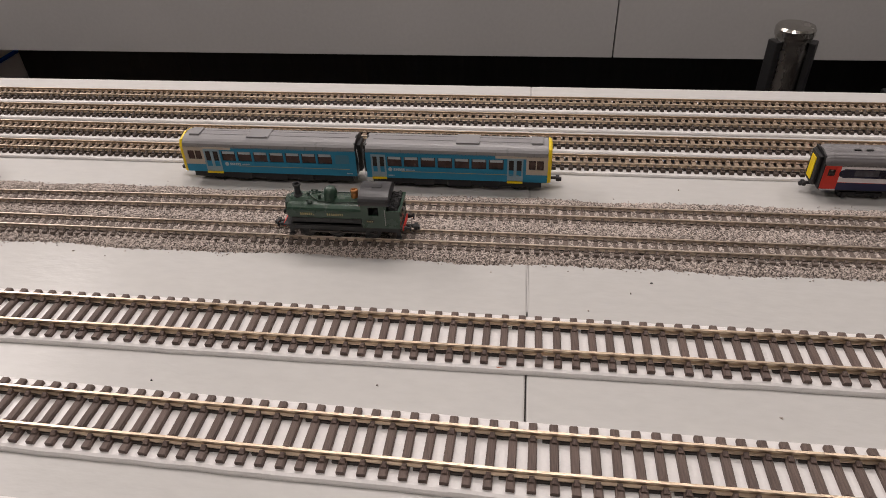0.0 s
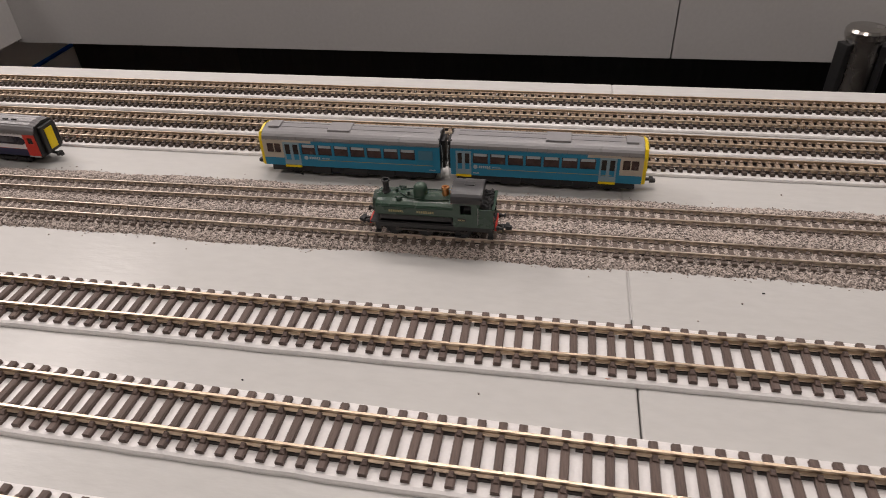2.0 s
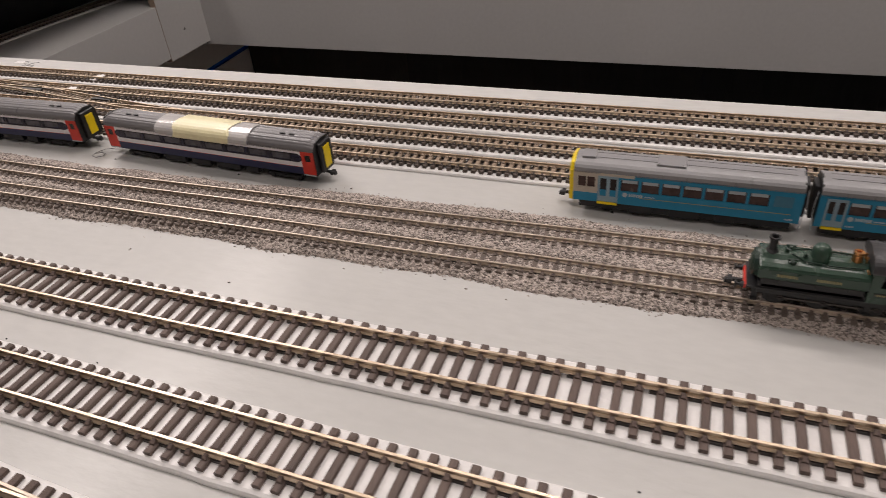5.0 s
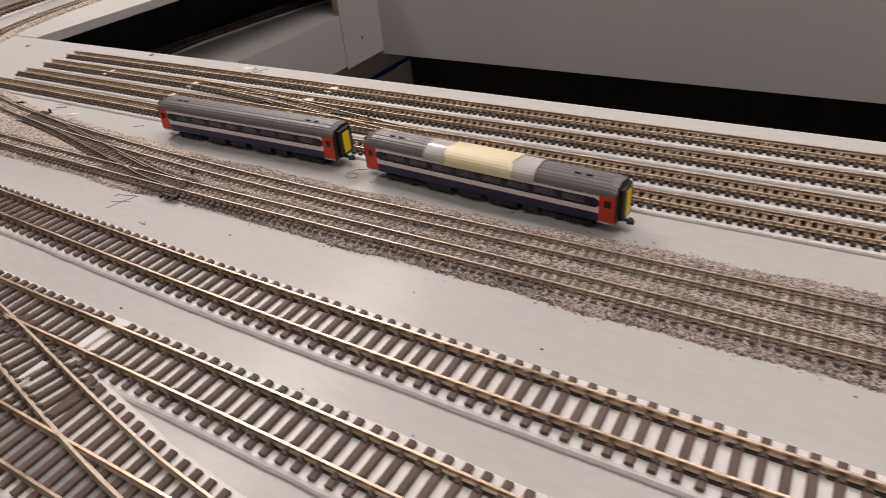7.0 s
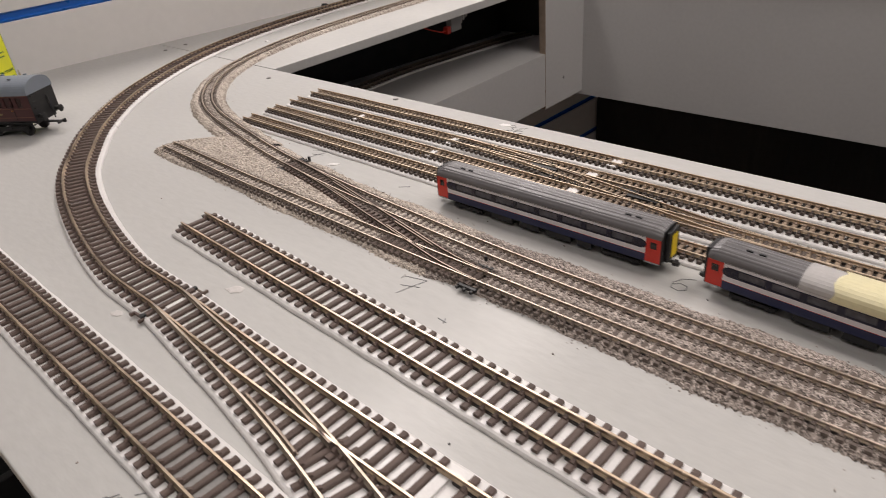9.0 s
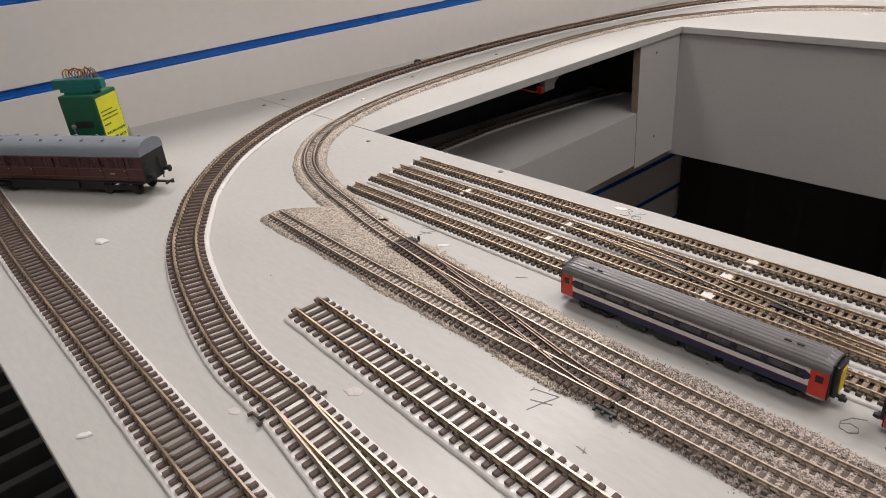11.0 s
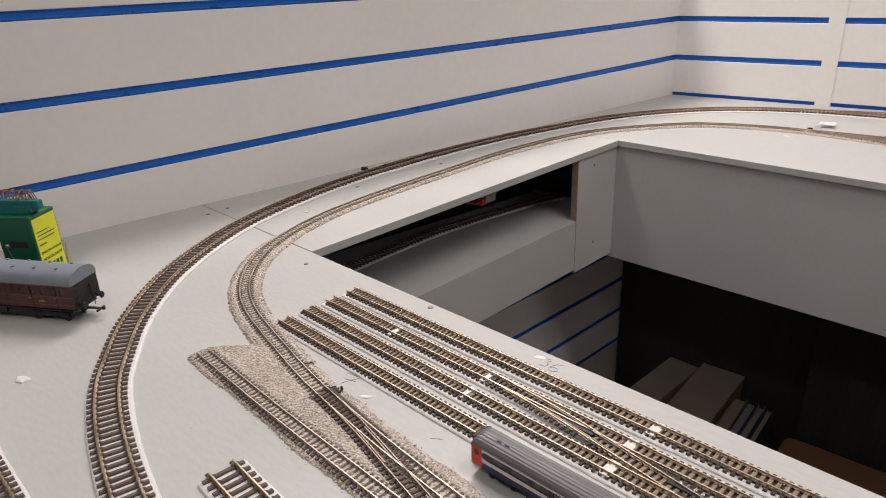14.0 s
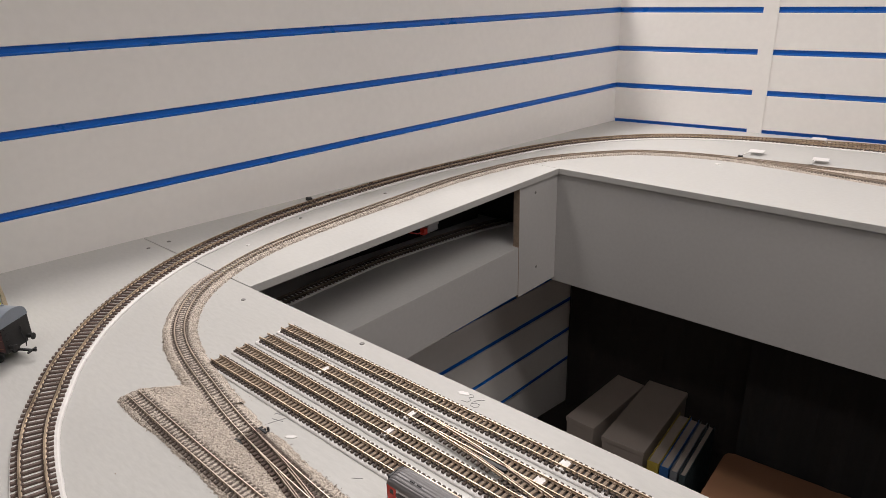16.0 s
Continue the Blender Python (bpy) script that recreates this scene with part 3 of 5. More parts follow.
def rear_edge(x):
    return float(np.interp(x, [-0.935, -0.928, -0.915, -0.89, -0.86, -0.84, -0.80, -0.72, -0.6, -0.4, -0.3, 0.8], [0.1040, 0.1130, 0.1300, 0.1400, 0.1470, 0.1470, 0.1400, 0.1330, 0.1260, 0.1250, 0.1290, 0.1290])) + 0.0008 * math.sin(x * 57 + 2) + 0.0006 * math.sin(x * 119)


def bed(x0, x1):
    def place(u, lo, hi, nv, rng):
        x = x0 + u * (x1 - x0)
        y0, y1 = front_edge(x) + lo, rear_edge(x) + hi
        return [(x, y0 + (y1 - y0) * b / nv) for b in range(nv + 1)]
    return place


fnc = y_on(n_c)
fn1, fn2 = y_on(n1), y_on(Way([(q.x, q.y) for q in n2.p[::6] if q.y < 0.14 and q.x > -0.9]))
ballast("ballast_bed", "grey granular stone ballast glued round two tracks", 1250, 62, bed(-0.62, 0.565), 0.0008, 0.0040, STONE, (fn1, fn2))
ballast("ballast_stub", "paler beige stone ballast round the crossover and stub", 340, 56, bed(-0.936, -0.6198), 0.0008, 0.0041, STONE2, (fn1, fn2))
S0 = 1.60
while n2.at(S0)[0].x > -0.85:
    S0 += 0.004


far_y = y_on(Way([(q.x, q.y - 1.1) for q in n_b.p[::8]]))


def loop_bed(u, lo, hi, nv, rng):
    """Full width as far as the board joint; past it the stones lie mostly on the inner side."""
    m = n2.frame_at(S0 + u * (n2.length - S0 - 0.3))
    past = min(1, max(0, (m.translation.y - 0.275) / 0.03)) if u < 0.9 else 1
    inner = 0.0168 - 0.0018 * past
    outer = 0.0168 - 0.0085 * past
    if m.translation.y > 1.0 and m.translation.x > -0.835:
        inner = max(inner, m.translation.y - 1.1 - far_y(m.translation.x) + 0.013)
    out = []
    for b in range(nv + 1):
        s = -inner + lo + (inner + outer + hi - lo) * b / nv
        out.append(tuple((m @ Vector((0, s, 0)))[:2]) + (abs(s),))
    return out


ballast("ballast_curve", "pale brownish stone ballast along the curved track", 1800, 30, loop_bed, 0.0012, 0.0040, STONE2, ())


def loose_stones(name, label, count, place, material, seed):
    """Single grains that have rolled off a bed's edge."""
    rng = random.Random(seed)
    verts, faces = [], []
    for _ in range(count):
        x, y = place(rng)
        s, k, turn = rng.uniform(0.00025, 0.0006), len(verts), rng.uniform(0, 3)
        ring = [(x + s * math.cos(turn + a) * rng.uniform(0.7, 1.3), y + s * math.sin(turn + a) * rng.uniform(0.7, 1.3), s * 0.35) for a in (0, 1.6, 3.1, 4.7)]
        verts += [(x, y, s * 1.1), *ring, (x, y, -s * 0.1)]
        for q in range(4):
            a, b = k + 1 + q, k + 1 + (q + 1) % 4
            faces += [(k, a, b), (k + 5, b, a)]
    me = bpy.data.meshes.new(name)
    me.from_pydata(verts, [], faces)
    me.materials.append(material)
    return tagged(new(name, me), label, "ballast", kind="stuff")


def by_the_bed(rng):
    x = rng.uniform(-0.92, 0.5)
    off = min(0.02, rng.expovariate(1 / 0.0013))
    return (x, front_edge(x) - off) if rng.random() < 0.45 else (x, rear_edge(x) + off)


def by_the_curve(rng):
    m = n2.frame_at(S0 + rng.random() * (n2.length - S0 - 0.5))
    off = 0.0145 + min(0.012, rng.expovariate(1 / 0.0022))
    p = m @ Vector((0, -off if rng.random() < 0.75 else off * 0.8, 0))
    return p.x, p.y


loose_stones("loose_ballast", "loose grey ballast grains beside the bed", 750, by_the_bed, STONE, 31)
loose_stones("loose_ballast", "loose pale ballast grains beside the curve", 1100, by_the_curve, STONE2, 32)


# ---------------------------------------------------------------- vehicles
def paint(name, colour, rough=0.38, var=0.08, **k):
    return mat(name, colour, rough, var=var, scale=90, fine=900, bump=0.05, **k)


TEAL = paint("teal_paint", (0.006, 0.215, 0.375))
CREAM = paint("cream_paint", (0.50, 0.44, 0.36))
YELL = paint("warning_yellow_paint", (0.85, 0.62, 0.005))
ROOFG = paint("grey_roof_paint", (0.255, 0.25, 0.255), 0.36)
ROOFD = paint("dark_grey_ribbed_roof", (0.16, 0.153, 0.157), 0.36)
PALEBLUE = paint("pale_blue_door_paint", (0.25, 0.36, 0.42))
GLASS = mat("dark_window_glazing", (0.02, 0.016, 0.016), 0.12, var=0.3, scale=60, bump=0)
GLASSB = mat("brown_seats_behind_glass", (0.06, 0.035, 0.032), 0.2, var=0.5, scale=200, bump=0)
PALE = paint("pale_lining", (0.45, 0.50, 0.52))
GOLD = paint("thin_gold_line", (0.35, 0.30, 0.14))
NAVY = paint("navy_paint", (0.008, 0.013, 0.062))
BAND = paint("dark_window_band", (0.008, 0.010, 0.03), 0.2)
SILVER = paint("pale_silver_stripe", (0.74, 0.71, 0.72))
TINT = mat("smoky_coach_glazing", (0.075, 0.075, 0.090), 0.14, var=0.45, scale=180, bump=0)
REDP = paint("red_door_paint", (0.62, 0.035, 0.02))
GREEN = paint("brunswick_green_paint", (0.028, 0.060, 0.040), 0.27)
GREEND = paint("dark_green_paint", (0.015, 0.036, 0.024), 0.4)
BRASS = mat("copper_brass", (0.62, 0.30, 0.12), 0.3, metal=1.0, scale=300)
CABROOF = paint("dark_grey_cab_roof", (0.035, 0.035, 0.037), 0.33)
RODS = mat("dark_oiled_rod", (0.10, 0.09, 0.085), 0.45, metal=0.8, scale=300)
COAL = mat("coal", (0.030, 0.030, 0.031), 0.6, var=0.4, scale=900, fine=2500, bump=0.8, depth=0.001)
STEEL = mat("steel", (0.45, 0.44, 0.43), 0.35, metal=1.0, scale=200)
TAPE = mat("cream_masking_tape", (0.80, 0.73, 0.46), 0.36, var=0.07, scale=120, fine=700, bump=0.3)
# Clear tape gets a pale body colour in place of its white glare.
CLEAR = mat("pale_glare_clear_tape", (0.52, 0.50, 0.49), 0.08, var=0.1, scale=70)


def side_wall(bm, x0, x1, z0, z1, openings, y, t):
    """A vehicle side with real openings: openings are (x0, x1, z0, z1) that share one band."""
    if not openings:
        return box(bm, x0, x1, min(y, y + t), max(y, y + t), z0, z1)
    za, zb = openings[0][2], openings[0][3]
    a, b = min(y, y + t), max(y, y + t)
    box(bm, x0, x1, a, b, z0, za)
    box(bm, x0, x1, a, b, zb, z1)
    x = x0
    for o in openings:
        if o[0] > x:
            box(bm, x, o[0], a, b, za, zb)
        x = o[1]
    if x < x1:
        box(bm, x, x1, a, b, za, zb)
    return bm


def roof_bm(x0, x1, hw, z0, z1, n=12, ribs=0, dome=0.0):
    """An arched roof, ribbed along its length where asked, with rounded-off ends."""
    bm = bmesh.new()
    ring = [(-hw, z0 - 0.0006)]
    for i in range(n * (3 if ribs else 1) + 1):
        f = i / (n * (3 if ribs else 1))
        a = math.pi * (1 - f)
        y = hw * math.cos(a)
        z = z0 + (z1 - z0) * (math.sin(a) ** 0.75)
        if ribs and 0.18 < f < 0.82:
            z += 0.00030 * (1 if math.sin((f - 0.18) * ribs * math.pi * 3.1) > 0.1 else 0)
        ring.append((y, z))
    ring.append((hw, z0 - 0.0006))
    rows = []
    for x, k in ((x0, 0.80 if dome else 1), (x0 + dome, 1), (x1 - dome, 1), (x1, 0.80 if dome else 1)) if dome else ((x0, 1), (x1, 1)):
        rows.append([Vector((x, y * (1 if k == 1 else 0.97), z0 - 0.0006 + (z - z0 + 0.0006) * k)) for y, z in ring])
    return loft(bm, rows)


def wheelset_bm(x, r, hw):
    bm = bmesh.new()
    for sy in (-1, 1):
        m = Matrix.Translation((x, sy * hw, r)) @ Matrix.Rotation(math.pi / 2, 4, "X")
        lathe(bm, [(0.0006, -0.0010), (r * 0.55, -0.0010), (r * 0.85, -0.0012), (r, -0.0012), (r, 0.0008), (r * 0.85, 0.0010), (r * 0.6, 0.0006), (0.0006, 0.0006)], m, 18)
    tube(bm, [(x, -hw, r), (x, hw, r)], 0.0006, 8)
    return bm


def bogie(parent, x, hw, half, r, name="bogie"):
    bm = bmesh.new()
    for sy in (-1, 1):
        box(bm, x - half - 0.003, x + half + 0.003, sy * hw - 0.0007, sy * hw + 0.0007, r * 0.75, r * 1.45, bevel=0.0003)
        for dx in (-half, half):
            box(bm, x + dx - 0.0012, x + dx + 0.0012, sy * (hw + 0.0005) - 0.0007, sy * (hw + 0.0005) + 0.0007, r * 0.55, r * 1.3)
        box(bm, x - 0.0025, x + 0.0025, sy * (hw + 0.0004) - 0.0008, sy * (hw + 0.0004) + 0.0008, r * 0.8, r * 1.25)
    box(bm, x - 0.002, x + 0.002, -hw, hw, r * 0.9, r * 1.6)
    b = part(name, bm, BLACK, parent)
    for dx in (-half, half):
        part("wheelset", wheelset_bm(x + dx, r, hw - 0.0022), BLACK, b)
    return b


def coupling(parent, x, d, z):
    """A moulded block coupling with its hook face, drooping a little; d is the way it points."""
    bm = bmesh.new()
    box(bm, min(x, x + d * 0.0045), max(x, x + d * 0.0045), -0.0007, 0.0007, z - 0.0006, z + 0.0006)
    box(bm, min(x + d * 0.0040, x + d * 0.0060), max(x + d * 0.0040, x + d * 0.0060), -0.0020, 0.0020, z - 0.0011, z + 0.0009, bevel=0.0003)
    box(bm, min(x + d * 0.0057, x + d * 0.0072), max(x + d * 0.0057, x + d * 0.0072), -0.0010, 0.0010, z - 0.0015, z + 0.0002, bevel=0.0002)
    return part("coupling", bm, BLACK, parent, "black moulded coupling")


def bars(parent, name, material, x0, z0, n, w, h, y, gap=0.35, wave=0.0):
    bm = bmesh.new()
    for i in range(n):
        x = x0 + i * w
        k = h * (1 - wave * ((i * 37) % 5) / 5)
        box(bm, x, x + w * (1 - gap), y - 0.00012, y + 0.0002, z0, z0 + k)
    return part(name, bm, material, parent)


HW = 0.0093


def railcar(label, m, cab, doors, wins, blank=None):
    """A four-wheeled railcar; cab is -1 or 1 for the end that carries the cab."""
    L = 0.1018
    t = thing("railcar", label, "model railcar", m, group="railcar unit")
    za, zb, z0, z1 = 0.0136, 0.0197, 0.0068, 0.0222
    cab0, cab1 = (-L / 2, -L / 2 + 0.0118) if cab < 0 else (L / 2 - 0.0118, L / 2)
    door_span = [(d0 * L - L / 2, d1 * L - L / 2) for d0, d1 in doors]
    body0, body1 = (cab1, L / 2) if cab < 0 else (-L / 2, cab0)
    ops = sorted([(a * L - L / 2, b * L - L / 2, za, zb) for a, b in wins] + [(a + 0.0002, b - 0.0002, za, zb) for a, b in door_span])
    for sy in (-1, 1):
        part("side_panel", side_wall(bmesh.new(), body0, body1, z0, z1, ops, sy * HW, -sy * 0.0008), TEAL, t)
        c = (cab0 + 0.0022, cab1 - 0.0014) if cab < 0 else (cab0 + 0.0014, cab1 - 0.0022)
        bm = side_wall(bmesh.new(), cab0, cab1, z0 + 0.0045, z1, [(c[0], c[1], za + 0.0006, zb)], sy * HW, -sy * 0.0008)
        part("cab_side", bm, CREAM, t, "cream cab side panel")
        part("cab_skirt", side_wall(bmesh.new(), cab0, cab1, z0, z0 + 0.0045, [], sy * HW, -sy * 0.0008), TEAL, t)
        part("cream_flash", one_box(*((cab1, cab1 + 0.017) if cab < 0 else (cab0 - 0.017, cab0)), sy * HW - 0.00012, sy * HW + 0.00012, z1 - 0.0016, z1 - 0.0001), CREAM, t)
        for a, b in wins:
            xa, xb = a * L - L / 2, b * L - L / 2
            w = part("window", one_box(xa, xb, min(sy * (HW - 0.0007), sy * (HW - 0.0009)), max(sy * (HW - 0.0007), sy * (HW - 0.0009)), za, zb), GLASSB, t)
            part("top_light", one_box(xa + 0.0006, xb - 0.0006, sy * (HW - 0.0005) - 0.0001, sy * (HW - 0.0005) + 0.0001, zb - 0.0018, zb - 0.0002), PALE, w, "pale tinted top light")
        part("cab_window", one_box(c[0], c[1], sy * (HW - 0.0008) - 0.0001, sy * (HW - 0.0008) + 0.0001, za, zb), GLASSB, t)
        part("window_bar", one_box((c[0] + c[1]) / 2 - 0.0003, (c[0] + c[1]) / 2 + 0.0003, sy * (HW - 0.0004) - 0.0001, sy * (HW - 0.0004) + 0.0001, za + 0.0006, zb), CREAM, t)
        for a, b in door_span:
            d = part("door", side_wall(bmesh.new(), a, b, z0 + 0.0006, z1 - 0.0014, [(a + 0.0009, (a + b) / 2 - 0.0008, z0 + 0.0035, z1 - 0.0026), ((a + b) / 2 + 0.0008, b - 0.0009, z0 + 0.0035, z1 - 0.0026)], sy * (HW + 0.00025), -sy * 0.0007), PALEBLUE, t, "pale blue folding door")
            part("door_glass", one_box(a + 0.0005, b - 0.0005, sy * (HW - 0.0002) - 0.0001, sy * (HW - 0.0002) + 0.0001, z0 + 0.003, z1 - 0.002), GLASS, d)
            part("door_step", one_box(a, b, sy * (HW + 0.0004) - 0.0004, sy * (HW + 0.0004) + 0.0004, z0 - 0.0006, z0 + 0.0004), YELL, d, "yellow door step")
        if blank:
            part("blank_window", one_box(blank[0] * L - L / 2, blank[1] * L - L / 2, sy * HW - 0.0002, sy * HW + 0.0002, za + 0.0006, zb - 0.0002, bevel=0.0001), paint("faded_teal", (0.05, 0.19, 0.28)), t, "paler blanked window panel")
        part("lining", one_box(body0 + 0.02, body1 - 0.004, sy * HW - 0.0001, sy * HW + 0.00015, z0 + 0.0040, z0 + 0.0043), GOLD, t)
    emb = -L / 2 + (0.135 if cab > 0 else 0.245) * L
    bm = bmesh.new()
    lathe(bm, [(0.00115, 0), (0.00115, 0.00025)], Matrix.Translation((emb, -HW, z0 + 0.0052)) @ Matrix.Rotation(math.pi / 2, 4, "X"), 14)
    part("emblem", bm, PALE, t, "pale round operator emblem")
    bars(t, "lettering", PALE, emb + 0.0019, z0 + 0.0045, 6, 0.0011, 0.0014, -HW)
    bars(t, "small_lettering", PALE, emb + 0.0092, z0 + 0.0048, 8, 0.0006, 0.0006, -HW)
    bars(t, "running_number", PALE, (L / 2 - 0.006) if cab < 0 else -L / 2 + 0.0125, z0 + 0.0012, 5, 0.0007, 0.0007, -HW)
    part("roof", roof_bm(-L / 2 + 0.0002, L / 2 - 0.0002, HW, z1, 0.0268), ROOFG, t)
    for k in range(9):
        x = -L / 2 + 0.010 + k * 0.0105
        bm = bmesh.new()
        for sy in (-1, 1):
            box(bm, x - 0.00012, x + 0.00012, min(sy * (HW - 0.0001), sy * (HW + 0.0002)), max(sy * (HW - 0.0001), sy * (HW + 0.0002)), z1, z1 + 0.0019)
        part("roof_seam", bm, ROOFD, t)
    for y in (-0.0042, -0.0024, 0.0024, 0.0042):
        part("roof_rib", one_box(-L / 2 + 0.004, L / 2 - 0.004, y - 0.00018, y + 0.00018, 0.0250, 0.0259 if abs(y) > 0.003 else 0.0268), ROOFD, t)
    px = 0.0065 * cab
    pod = bmesh.new()
    box(pod, px - 0.0065, px + 0.0065, -0.0052, 0.0052, 0.0252, 0.02715, bevel=0.0003)
    for dx in (-0.0052, 0.0052):
        lathe(pod, [(0.0004, 0), (0.0004, 0.0003)], Matrix.Translation((px + dx, -0.0042, 0.0270)), 8)
    part("roof_pod", pod, ROOFG, t, "raised grey roof pod")
    part("roof_vent", one_box(px - 0.0005, px + 0.0005, -0.0083, -0.0076, 0.0236, 0.0247), ROOFD, t)
    hx = cab * (L / 2 - 0.0062)
    part("roof_hatch", one_box(hx - 0.0032, hx + 0.0032, -0.0040, 0.0040, 0.0258, 0.0275, bevel=0.0003), ROOFG, t)
    # cab end
    e = cab * L / 2
    bm = bmesh.new()
    ring = [(-HW, z0), (HW, z0), (HW, z1), (HW * 0.8, 0.0256), (0, 0.0272), (-HW * 0.8, 0.0256), (-HW, z1)]
    loft(bm, [[Vector((x, y * k, z0 + (z - z0) * q)) for y, z in ring] for x, k, q in ((e, 1.0, 1.0), (e + cab * 0.0012, 0.985, 0.985), (e + cab * 0.0020, 0.93, 0.95))])
    ce = part("cab_end", bm, YELL, t, "bright yellow cab end")
    for a, b in ((-0.0072, -0.0006), (0.0006, 0.0072)):
        part("windscreen", one_box(e + cab * 0.0016 - 0.0006, e + cab * 0.0016 + 0.0006, a, b, 0.0150, 0.0212, bevel=0.0003), GLASS, ce)
    for y in (-0.0068, 0.0068):
        part("headlight", one_box(e + cab * 0.0016 - 0.0006, e + cab * 0.0016 + 0.0006, y - 0.001, y + 0.001, 0.0098, 0.0114), PALE, ce)
    # inner end with gangway
    i = -cab * L / 2
    part("inner_end", loft(bmesh.new(), [[Vector((x, y * 0.98, z)) for y, z in ring] for x in (i, i - cab * -0.0008)]), BLACK, t)
    part("gangway", one_box(min(i, i - cab * 0.0022), max(i, i - cab * 0.0022), -0.0045, 0.0045, 0.0075, 0.0235, bevel=0.0005), BLACK, t, "black rubber gangway")
    part("jumper_cable", tube(bmesh.new(), [(i - cab * 0.001, -HW + 0.0006, 0.0232), (i - cab * 0.0016, -HW + 0.0004, 0.017), (i - cab * 0.0012, -HW + 0.0008, 0.011), (i - cab * 0.0004, -HW + 0.0002, 0.0042)], 0.00022), PALE, t)
    # underframe
    part("skirt", one_box(-L / 2 + 0.003, L / 2 - 0.003, -HW + 0.0012, HW - 0.0012, 0.0030, 0.0068, bevel=0.0003), BLACK, t)
    for k, (xa, w) in enumerate(((-0.018, 0.011), (0.002, 0.014), (0.020, 0.009))):
        part("equipment_box", one_box(xa - w / 2, xa + w / 2, -HW + 0.0004, HW - 0.0004, 0.0024, 0.0066, bevel=0.0004), BLACK, t)
    for x in (-0.034, 0.034):
        bogie(t, x, 0.0066, 0.0001, 0.0028, "axle_frame")
    coupling(t, e + cab * 0.0012, cab, 0.0050)
    return t


def at(x, y, deg=0.0, z=0.0):
    return Matrix.Translation((x, y, z)) @ Matrix.Rotation(radians(deg), 4, "Z")


W7 = [(0.222 + 0.0935 * k, 0.222 + 0.0935 * k + 0.081) for k in range(7)]
railcar("teal and cream two-axle railcar with a yellow cab", at(-0.1492, 0.1462, -0.3) @ Matrix.Diagonal((1, 1, 1.05, 1)), -1, [(0.118, 0.212)], W7, blank=(0.884, 0.962))
railcar("teal and cream railcar with two door pairs", at(-0.0415, 0.1455, -0.3) @ Matrix.Diagonal((1, 1, 1.05, 1)), 1, [(0.03, 0.112), (0.782, 0.868)], [(a - 0.102, b - 0.102) for a, b in W7])


